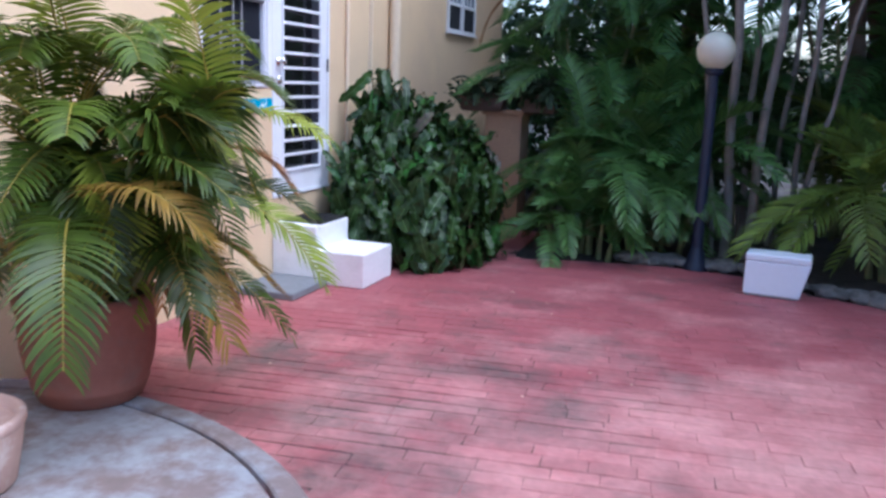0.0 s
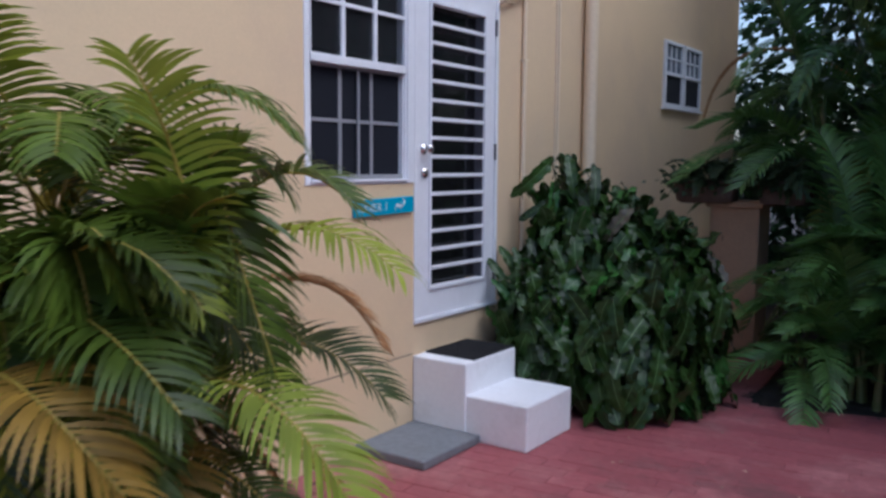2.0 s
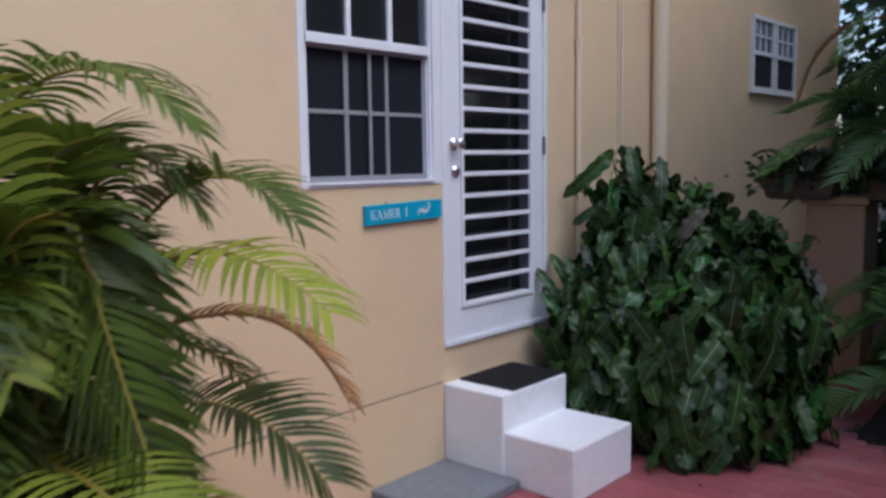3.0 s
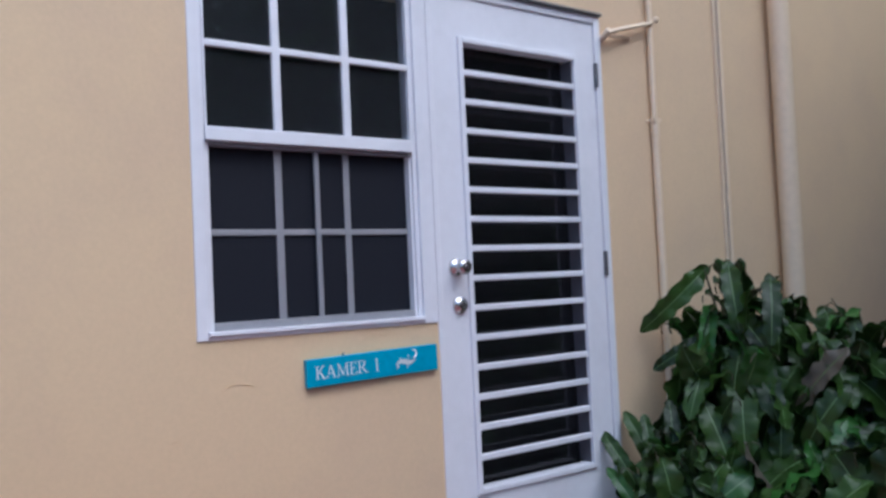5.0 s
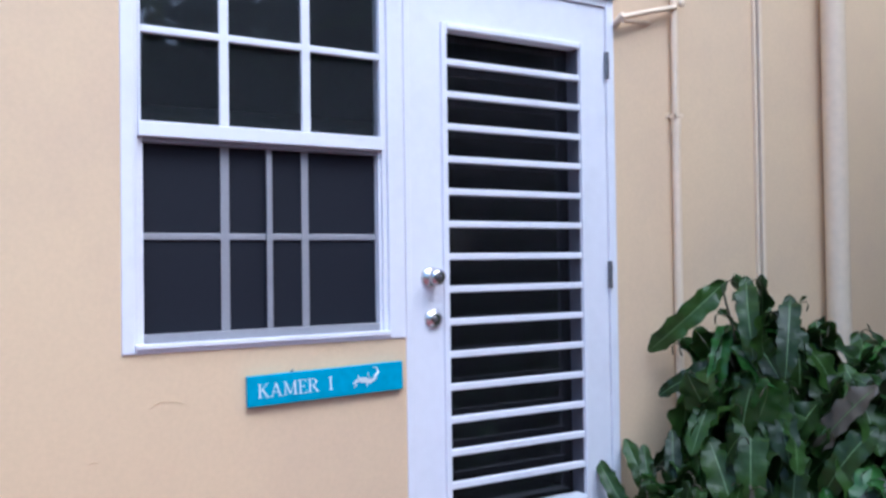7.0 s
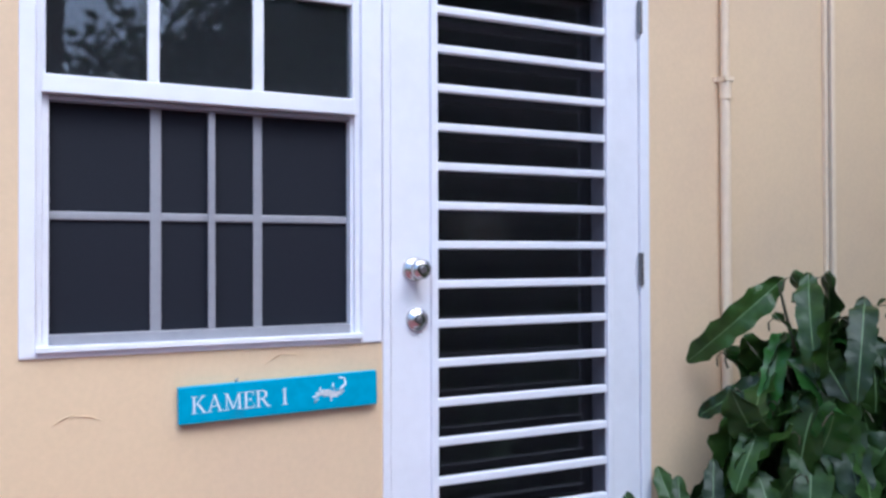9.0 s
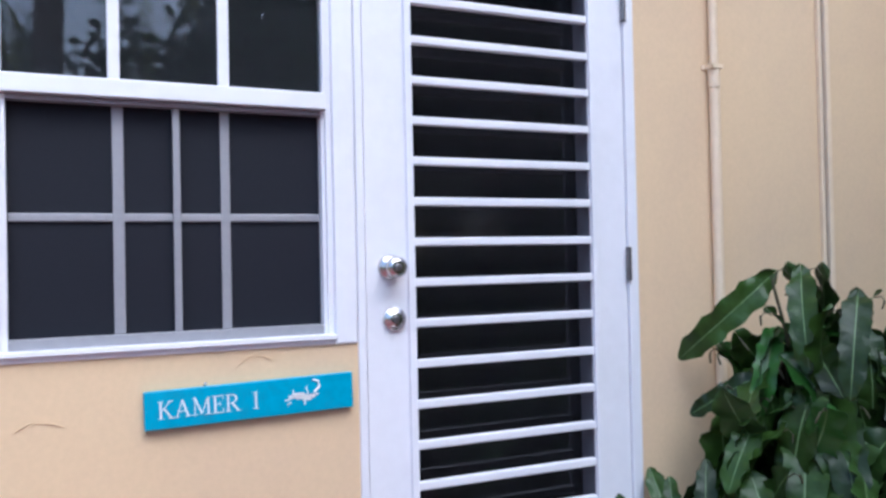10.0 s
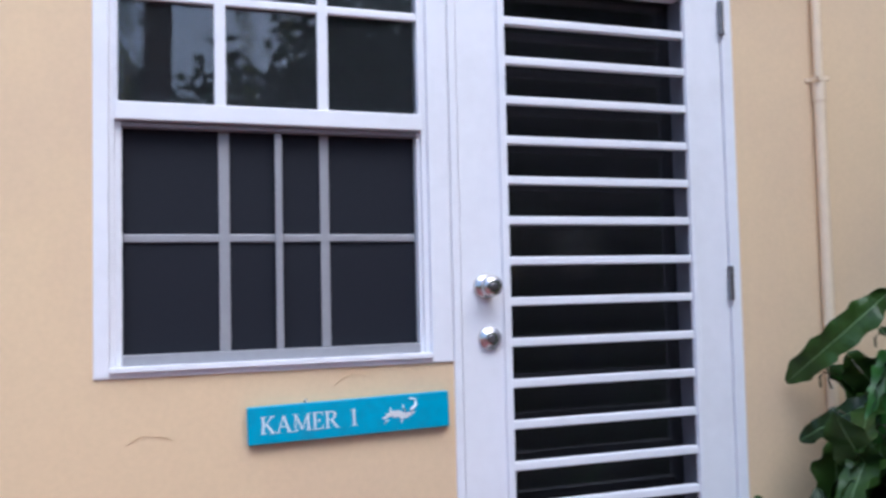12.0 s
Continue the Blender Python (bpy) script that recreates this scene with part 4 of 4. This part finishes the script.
# ---- philodendron bush ----
def leaf_mesh(seed, mat):
    """A long oblong leaf along +x, facing +z: heart-shaped at the stalk, wavy at the edge, with a pale midrib and sunken side veins."""
    rnd = random.Random(seed)
    bm = bmesh.new()
    n = 24
    ph, amp, curl, cup = rnd.uniform(0, 6), rnd.uniform(0.009, 0.016), rnd.uniform(0.6, 2.0), rnd.uniform(0.10, 0.34)
    rows = []
    for i in range(n + 1):
        u = (1 - math.cos(math.pi * i / n)) / 2
        w = 0.057 * max(0.0, 1 - abs(2 * u - 1) ** 4.2) ** 0.60 * (1.0 + 0.10 * math.sin(30 * u + ph) + 0.04 * math.sin(53 * u)) * (1.08 - 0.18 * u) + 0.0015
        x = 0.38 * (u - 0.09 * curl * u * u)
        z = -0.13 * curl * u * u + 0.02 * u
        vein = 0.0038 * math.cos(38 * u)
        row = []
        for v in (-1, -0.72, -0.38, -0.04, 0.04, 0.38, 0.72, 1):
            a = abs(v)
            wave = amp * a * a * math.sin(26 * u + ph + (1.5 if v > 0 else 0)) * min(1, 6 * (1 - u))
            back = -0.055 * math.exp(-9 * u) * a * (1.25 - a)
            row.append(bm.verts.new((x + back, v * w, z + cup * w * a + wave + (vein if 0.2 < a < 0.9 else 0))))
        rows.append(row)
    for a, b in zip(rows, rows[1:]):
        for k in range(7):
            f = bm.faces.new((a[k], b[k], b[k + 1], a[k + 1]))
            f.smooth = True
            f.material_index = 1 if k == 3 else 0
    tube(bm, [(0.020, 0, -0.055), (-0.004, 0, -0.035), (-0.006, 0, -0.012), (0.02, 0, -0.003)], [0.0036, 0.0036, 0.003, 0.002], 5, 2)
    return finish("leaf", bm, [mat, MIDRIB, STEM])


LEAVES = [leaf_mesh(k, BIG_LEAF) for k in range(9)] + [leaf_mesh(20 + k, BIG_LEAF_YOUNG) for k in range(2)] + [leaf_mesh(30, BIG_LEAF_DRY)]

# rounded masses of the bush: middle, plan radii, height of the top
LOBES = ((-3.20, 8.12, 0.32, 0.38, 1.52), (-2.92, 8.34, 0.38, 0.44, 1.38), (-2.58, 8.42, 0.36, 0.42, 1.12), (-2.72, 8.00, 0.46, 0.50, 0.96), (-3.22, 7.78, 0.32, 0.34, 0.92))


def lobe_share(p, lobe):
    """How far out p lies in a mass: under 1 is inside."""
    x, y, rx, ry, top = lobe
    return (((p.x - x) / rx) ** 2 + ((p.y - y) / ry) ** 2) + (max(0.0, p.z - top * 0.45) / (top * 0.55)) ** 2


def philodendron():
    base = Vector((-2.92, 8.15, 0))
    bush = thing("philodendron_bush", "dense dark green philodendron bush with wavy drooping leaves", "bush", at=base)
    rnd = random.Random(8)
    for i in range(11):
        a = i * 0.7
        x, y, rx, ry, top = LOBES[i % 5]
        bm = bmesh.new()
        b = Vector((0.14 * math.cos(a), 0.14 * math.sin(a), 0))
        e = Vector((x + 0.4 * rx * math.cos(a), y + 0.4 * ry * math.sin(a), top - 0.22)) - base
        tube(bm, [b, b.lerp(e, 0.5) + Vector((0.03, 0.03, 0.1)), e], [0.03, 0.022, 0.010], 7)
        part("stem", bm, STEM, bush)

    def turned_leaf(p, way, face, s):
        way = way.normalized()
        yv = face.cross(way).normalized()
        return Matrix.Translation(p - base) @ Matrix((way, yv, way.cross(yv))).transposed().to_4x4() @ Matrix.Diagonal((s, s, s, 1))

    # single leaves that stand clear of the mass beside the door
    for p, tip, face, k in (((-3.34, 8.05, 1.62), (-3.40, 7.76, 1.33), (0.8, -0.6, 0.15), 1), ((-3.20, 8.02, 1.64), (-3.06, 7.86, 1.36), (0.5, -0.8, 0.35), 4),
                            ((-3.30, 7.98, 1.34), (-3.44, 7.80, 1.16), (0.6, -0.7, 0.4), 2), ((-3.42, 7.77, 0.80), (-3.54, 7.69, 1.08), (0.8, -0.5, -0.1), 3), ((-3.44, 7.68, 0.74), (-3.55, 7.56, 1.00), (0.8, -0.5, 0.0), 6), ((-3.36, 7.70, 0.82), (-3.40, 7.67, 1.08), (0.7, -0.7, 0.1), 0), ((-3.38, 7.62, 0.66), (-3.46, 7.50, 0.86), (0.8, -0.5, 0.1), 9), ((-3.30, 7.74, 0.86), (-3.28, 7.72, 1.14), (0.7, -0.7, 0.2), 7), ((-3.30, 7.66, 0.70), (-3.24, 7.56, 0.92), (0.7, -0.7, 0.2), 8),
                            ((-3.34, 7.92, 1.12), (-3.40, 7.74, 0.88), (0.8, -0.6, 0.3), 5), ((-3.30, 8.02, 1.46), (-3.18, 7.82, 1.24), (0.6, -0.7, 0.5), 9),
                            ((-3.00, 8.00, 1.58), (-2.86, 7.80, 1.36), (0.6, -0.7, 0.5), 7)):
        p, tip = Vector(p), Vector(tip)
        bm = bmesh.new()
        tube(bm, [Vector((-3.22, 8.10, p.z - 0.55)) - base, p.lerp(Vector((-3.22, 8.10, p.z - 0.55)), 0.4) - base, p - base], [0.007, 0.006, 0.004], 6)
        part("stem", bm, STEM, bush)
        ob = new("leaf", LEAVES[k])
        ob.parent = bush
        ob.matrix_basis = turned_leaf(p, tip - p + Vector((0, 0, 0.06)), Vector(face), (tip - p).length / 0.41) @ Matrix.Diagonal((1, 0.76, 1, 1))
    inner = bmesh.new()
    count, made, i = 0, 0, 0
    while made < 860 and i < 20000:
        i += 1
        lobe = LOBES[i % 5]
        x, y, rx, ry, top = lobe
        a = rnd.uniform(0, 6.2832)
        h = rnd.random() ** 0.8
        deep = made % 5 < 2
        # upright flank below, a dome above
        z = top * h
        k = math.sqrt(max(0.0, 1 - (max(0.0, h - 0.45) / 0.55) ** 2))
        if h > 0.93:
            k *= rnd.random() ** 0.5
        k *= rnd.uniform(0.62, 0.86) if deep else rnd.uniform(0.90, 1.04)
        p = Vector((x + rx * k * math.cos(a), y + ry * k * math.sin(a), z * (0.9 if deep else 1.0)))
        if any(lobe_share(p, o) < (0.35 if deep else 0.62) for o in LOBES if o is not lobe) or p.x < WX + 0.04:
            continue
        if p.z < 0.16:
            p.z = 0.16 + rnd.uniform(0, 0.1)
        out = Vector((math.cos(a) / rx, math.sin(a) / ry, 0)).normalized()
        out = (out * k + Vector((0, 0, max(0.0, h - 0.40) * 1.5))).normalized()
        s = rnd.uniform(0.70, 1.05)
        flat = Vector((out.x, out.y, 0))
        way = flat * rnd.uniform(0.25, 0.9) + Vector((rnd.uniform(-0.75, 0.75), rnd.uniform(-0.75, 0.75), -(1.15 - 0.75 * h) + rnd.uniform(-0.25, 0.3)))
        face = out + Vector((rnd.uniform(-0.6, 0.6), rnd.uniform(-0.6, 0.6), rnd.uniform(0.1, 0.7)))
        way.normalize()
        way.z = min(way.z, -0.25)
        way.z = max(way.z, (0.03 - p.z) / (0.36 * s))
        way.x = max(way.x, (WX + 0.04 - p.x) / (0.36 * s))
        m = turned_leaf(p - way * 0.16 * s, way, face.normalized(), s)
        made += 1
        if not deep and count < 290:
            r = rnd.random()
            ob = new("leaf", LEAVES[rnd.randrange(9) if r < 0.86 else (9 + rnd.randrange(2) if r < 0.97 else 11)])
            ob.parent = bush
            ob.matrix_basis = m
            count += 1
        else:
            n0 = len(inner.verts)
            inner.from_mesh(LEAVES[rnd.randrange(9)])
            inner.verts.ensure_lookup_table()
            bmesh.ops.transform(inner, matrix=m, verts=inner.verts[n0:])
    # the joined leaves take the darker green that stands for inner shade
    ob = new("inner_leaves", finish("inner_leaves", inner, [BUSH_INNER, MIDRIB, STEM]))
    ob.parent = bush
    tagged(ob, "joined bush leaves with shade put into a darker green", kind="stuff")


philodendron()


# ---- garden things ----
def street_globe():
    g = thing("globe_lamp", "dark blue garden lamp post with a round milk-glass globe", "lamp", at=(-0.505, 8.90, 0.0))
    part("base", turned(bmesh.new(), [(0.11, -0.03), (0.11, 0.03), (0.085, 0.06), (0.065, 0.16), (0.052, 0.20)], 24), BLUE_METAL, g)
    bm = bmesh.new()
    tube(bm, [(0, 0, 0.19), (0, 0, 0.9), (0, 0, 1.72)], [0.052, 0.048, 0.044], 18)
    post = part("post", bm, BLUE_METAL, g)
    part("collar", turned(bmesh.new(), [(0.05, 1.70), (0.072, 1.715), (0.076, 1.75), (0.06, 1.765)], 24), BLUE_METAL, post)
    bm = bmesh.new()
    bmesh.ops.create_uvsphere(bm, u_segments=36, v_segments=20, radius=0.162)
    bmesh.ops.translate(bm, verts=bm.verts, vec=(0, 0, 1.905))
    part("globe", bm, GLOBE, g, "cream milk-glass globe", smooth=True)


street_globe()


def cooler():
    c = thing("cooler_box", "white plastic cool box with a chipped corner on the paving", "box", at=(-0.105, 8.07, 0))
    c.rotation_euler = (0, 0, radians(-6))
    bm = box(bmesh.new(), 0.0, 0.475, 0.0, 0.26, 0.018, 0.285, 0.012)
    for v in bm.verts:
        if v.co.x > 0.4 and v.co.z < 0.1:
            v.co.x -= 0.055
    body = part("body", bm, FOAM, c)
    part("lid", box(bmesh.new(), -0.002, 0.470, -0.002, 0.262, 0.287, 0.338, 0.012), FOAM, c)
    part("foot", box(bmesh.new(), 0.01, 0.40, 0.02, 0.24, 0.0, 0.02, 0.004), FOAM_DIRT, body, "grey grimy underside")


cooler()

gate = thing("gate_pillar", "square ochre stucco pillar carrying two plant troughs", "pillar", kind="structure", at=(-2.645, 10.15, 0))
part("shaft", box(bmesh.new(), -0.20, 0.20, -0.18, 0.18, -0.05, 1.24, 0.012), PILLAR, gate)
part("cap", box(bmesh.new(), -0.23, 0.23, -0.21, 0.21, 1.24, 1.29, 0.01), PILLAR, gate)

FERNS = frond_set([FERN, FERN], "fern", 0.26, 26, 0.03)


def trough(x, seed, width):
    t = thing("plant_trough", "dark hanging plant trough with trailing fern", "planter", "troughs on the pillar", at=(x, 10.0, 1.27))
    bm = box(bmesh.new(), -width / 2, width / 2, -0.14, 0.12, 0.0, 0.20, 0.05)
    for v in bm.verts:
        v.co.x *= 0.86 + 0.14 * v.co.z / 0.20
    part("trough_body", bm, PLANTER, t)
    rng = np.random.default_rng(seed)
    pts = rng.normal((0, -0.03, 0.20), (width * 0.25, 0.07, 0.045), (800, 3))
    me = leaf_cloud(pts, 0.075, seed)
    me.materials.append(FERN)
    f = new("fern", me)
    f.parent = t
    tagged(f, kind="stuff")
    rnd = random.Random(seed)
    for i in range(12):
        ob = new("frond", FERNS[rnd.choice((1, 2, 3, 4))])
        ob.parent = t
        ob.matrix_basis = pose(rnd.uniform(-0.2, 0.2), 0, 0.2, 0, 0, rnd.uniform(0, 360)) @ Matrix.Diagonal((0.34, 0.30, 0.40, 1))
    return t


trough(-2.88, 1, 0.54)
trough(-2.25, 2, 0.42)

# slender pale trunks in the bed
random.seed(3)
for x0, y0, x1, z1, r in ((-0.28, 9.6, -0.47, 4.6, 0.048), (-0.09, 9.6, 0.18, 4.6, 0.045), (-0.40, 9.7, -1.00, 4.5, 0.026), (0.27, 9.7, 0.42, 4.3, 0.03), (0.12, 10.2, 0.30, 4.2, 0.03), (-0.15, 10.1, -0.2, 4.4, 0.035), (0.3, 9.5, 0.85, 3.4, 0.025)):
    t = thing("slender_trunk", "slender pale leaning palm trunk in the bed", "palm", "slender trunks in the bed", at=(x0, y0, 0))
    bm = bmesh.new()
    n = 9
    pts = [Vector(((x1 - x0) * (k / n) ** 1.25 + 0.02 * math.sin(k * 1.9), 0.05 * math.sin(k), z1 * k / n - 0.05)) for k in range(n + 1)]
    tube(bm, pts, [r * (1.0 - 0.3 * k / n) for k in range(n + 1)], 10)
    part("trunk", bm, BARK, t)
    for i in range(9):
        L = random.uniform(1.2, 1.7)
        ob = new("frond", GARDEN[random.choice((1, 2, 3, 4, 5))])
        ob.parent = t
        ob.matrix_basis = Matrix.Translation(pts[-1]) @ pose(0, 0, 0, random.uniform(-12, 12), 0, i * 40 + random.uniform(-12, 12)) @ Matrix.Diagonal((L, L, L, 1))

# taller garden trees behind the palms
CROWN = [(0.0, -0.6, 3.6, 1.9, 1.4, 0.9, 0.3), (-0.9, 0.3, 4.6, 1.7, 1.4, 1.0, 0.25), (1.1, 0.1, 4.3, 1.6, 1.4, 1.0, 0.25), (0.2, 0.5, 5.6, 1.6, 1.5, 0.9, 0.2)]
for x, y, seed in ((-0.9, 12.6, 4), (1.0, 12.2, 7), (3.2, 12.4, 8), (2.2, 10.4, 15)):
    tree(x, y, seed, 4.5, 0.13, CROWN, 8000, 0.17, "broad dark-leaved garden tree over the palms")
# unseen high crown, added to darken the paving near the bed
HIGH = [(0.0, -0.9, 4.6, 2.2, 1.6, 0.8, 0.4), (-1.3, 0.2, 5.0, 1.6, 1.5, 0.8, 0.3), (1.5, -0.2, 4.9, 1.8, 1.5, 0.8, 0.3)]
tree(0.9, 10.9, 21, 4.6, 0.10, HIGH, 9000, 0.18, "added tree whose unseen high crown shades the paving")
tree(-2.3, 15.6, 23, 4.5, 0.12, CROWN, 4500, 0.17, "broad dark-leaved tree behind the house wall")
hedge = thing("hedge", "tall dense dark green hedge behind the bed", "hedge", kind="stuff")
rng = np.random.default_rng(9)
blobs = [(-4.3 + i * 0.65, 14.4 + 0.4 * math.sin(i * 2.1), 1.2, 0.8, 0.6, 1.35 + 0.15 * math.sin(i * 1.7) + (0.55 if i < 5 else 0.0 if i < 7 else -0.75), 1 / 17) for i in range(17)]
me = leaf_cloud(blob_points(rng, 32000, blobs), 0.15, 9)
me.materials.append(TREE_LEAF)
hl = new("foliage", me)
hl.parent = hedge

# the other side of the yard, seen in the window panes
tall = thing("tall_palm", "tall palm with a thick trunk across the yard", "palm", at=(3.2, 6.0, 0))
bm = bmesh.new()
tube(bm, [(0, 0, -0.1), (0.03, 0.02, 1.4), (0.02, -0.02, 3.0), (0.03, 0.02, 4.6), (0.03, -0.02, 6.2)], [0.21, 0.17, 0.15, 0.14, 0.13], 14)
part("trunk", bm, BARK_DARK, tall)
for i in range(20):
    ob = new("frond", GARDEN[(1, 2, 3, 4)[i % 4]])
    ob.parent = tall
    ob.matrix_basis = pose(0.03, -0.02, 6.15, random.uniform(-12, 12), 0, i * 137.5) @ Matrix.Diagonal((2.3, 2.0, 2.3, 1))
# hanging fronds in pale green, a colour that imitates sky sheen on the leaflets
for k, (p1, p2) in enumerate((((-0.25, -0.50, 6.1), (-0.10, -0.36, 3.55)), ((-0.1, 0.72, 6.2), (0.05, 0.92, 3.6)), ((-0.3, 1.0, 6.5), (0.1, 1.35, 4.35)))):
    ob = new("frond", frond_mesh("frond", 950 + k, (0.03, -0.02, 5.6), p1, p2, 0.42, 34, [FROND_PALE, FROND_PALE], hang=0.55, width=0.03, rib=0.014))
    ob.parent = tall
    tagged(ob, "frond hanging beside the trunk, sky sheen painted as pale green")
tree(5.0, 8.6, 24, 4.0, 0.14, CROWN, 4800, 0.2, "leafy tree across the yard")
areca(3.4, 7.6, 31, 8, 2.0, 1.9, 26, label="tall areca palm across the yard")
areca(3.6, 5.0, 32, 8, 1.5, 1.8, 26, label="tall areca palm across the yard")
hedge2 = thing("hedge", "tall dark green hedge across the yard", "hedge", kind="stuff")
blobs = [(6.5 + 0.3 * math.sin(i * 2.3), -2 + i * 1.1, 1.9, 0.8, 0.9, 3.0 + 0.35 * math.sin(i * 1.9) + (0.9 if i > 8 else 0.0), 1 / 17) for i in range(17)]
me = leaf_cloud(blob_points(rng, 64000, blobs), 0.2, 10)
me.materials.append(TREE_LEAF)
hl = new("foliage", me)
hl.parent = hedge2


# bits of leaf and blossom fallen on the paving
random.seed(41)
bm = bmesh.new()
q = [bm.verts.new(p) for p in ((0, 0, 0), (0.012, 0.009, 0.003), (0.030, 0, 0.001), (0.012, -0.009, 0.004))]
bm.faces.new(q)
bmesh.ops.solidify(bm, geom=bm.faces[:], thickness=0.0012)
BIT = finish("fallen_leaf", bm, material("dry_leaf_bit", (0.55, 0.42, 0.30), 0.8, per_object=0.5))
for i in range(26):
    x, y = random.uniform(-2.6, -0.6), random.uniform(4.6, 8.2)
    ob = new("fallen_leaf", BIT)
    ob.matrix_basis = pose(x, y, 0.0035, 0, 0, random.uniform(0, 360)) @ Matrix.Diagonal((random.uniform(0.5, 1.1),) * 3 + (1,))
    tagged(ob, "small dry leaf bit fallen on the red paving", "leaf", "fallen leaf bits")

# a white porch far behind the wall's end
porch = thing("porch_frame", "white painted porch posts and rail beyond the garden", "porch", at=(-3.3, 17.0, 0))
for x in (0.0, 0.75, 1.5):
    part("post", box(bmesh.new(), x - 0.06, x + 0.06, -0.06, 0.06, -0.06, 3.3, 0.006), WHITE, porch)
part("rail", box(bmesh.new(), -0.06, 1.56, -0.04, 0.04, 2.02, 2.12, 0.006), WHITE, porch)
part("rail", box(bmesh.new(), -0.06, 1.56, -0.04, 0.04, 1.0, 1.06, 0.006), WHITE, porch)
part("beam", box(bmesh.new(), -0.1, 1.6, -0.08, 0.08, 3.3, 3.5, 0.006), WHITE, porch)

# ---- the paving stones, each on its own ----
def paver_mesh(length, width, seed, mat, gap=0.0012, row_gap=0.0012):
    rnd = random.Random(seed)
    bm = bmesh.new()
    g, c, t = gap, gap * 1.4, 0.0
    a, b = length / 2 - g, width / 2 - row_gap
    j = lambda: rnd.uniform(-0.003, 0.003)
    outer = [(-a + j(), -b + j()), (a + j(), -b + j()), (a + j(), b + j()), (-a + j(), b + j())]
    lo = [bm.verts.new((x, y, -0.02)) for x, y in outer]
    mid = [bm.verts.new((x, y, -0.003)) for x, y in outer]
    hi = [bm.verts.new((x - math.copysign(c, x), y - math.copysign(c, y), t)) for x, y in outer]
    for r0, r1 in ((lo, mid), (mid, hi)):
        for k in range(4):
            bm.faces.new((r0[k], r0[(k + 1) % 4], r1[(k + 1) % 4], r1[k]))
    bm.faces.new(hi)
    return finish("paver", bm, mat)


ROW = 0.112
LENGTHS = (0.20, 0.22, 0.31, 0.40)
PAVERS = [paver_mesh(l, ROW, k, RED_PAVER) for k, l in enumerate(LENGTHS)]
OPEN_PAVERS = [paver_mesh(l, ROW, 10 + k, RED_PAVER, 0.0014, 0.0075) for k, l in enumerate(LENGTHS)]
FAR_PAVERS = [paver_mesh(l, ROW, k, RED_PAVER_FAR, 0.0007, 0.0007) for k, l in enumerate(LENGTHS)]
random.seed(17)
turn = Matrix.Rotation(PAVE_A, 4, "Z")
made = 0
fv, ff = [], []
for row in range(-62, 100):
    u = -6.0 + random.uniform(0, 0.3)
    while u < 8.2:
        k = random.randrange(4)
        v = row * ROW
        c = turn @ Vector((u + LENGTHS[k] / 2, v, 0))
        u += LENGTHS[k]
        if c.x < -3.44 or c.x > 6.8 or c.y < -3.9 or c.y > patio_edge(c.x) - 0.06 or (c.x > -3.0 and c.y > 8.95):
            continue
        if (c.xy - APR.xy).length < 1.88:
            continue
        z = random.uniform(-0.0015, 0.0015)
        m = Matrix.Translation((c.x, c.y, z)) @ turn @ pose(0, 0, 0, random.uniform(-0.25, 0.25), random.uniform(-0.2, 0.2), random.uniform(-0.4, 0.4))
        # joints stand open where the paving has settled
        loose = 1.7 * noise.noise(Vector((c.x * 1.3, c.y * 4.0, 4.0))) + 0.22 - 0.36 * (c.xy - Vector((-1.7, 4.9))).length
        if made < 300 and -2.6 < c.x < -0.4 and 4.0 < c.y < 7.4:
            ob = new("paver", (OPEN_PAVERS if loose > 0 else PAVERS)[k])
            ob.parent = floor
            ob.matrix_basis = m
            made += 1
        else:
            s = len(fv)
            me = FAR_PAVERS[k]
            fv += [tuple(m @ w.co) for w in me.vertices]
            ff += [tuple(s + i for i in p.vertices) for p in me.polygons]
me = bpy.data.meshes.new("paving")
me.from_pydata(fv, [], ff)
me.materials.append(RED_PAVER_FAR)
ob = new("paving", me)
ob.parent = floor
tagged(ob, "further red paving", kind="stuff")
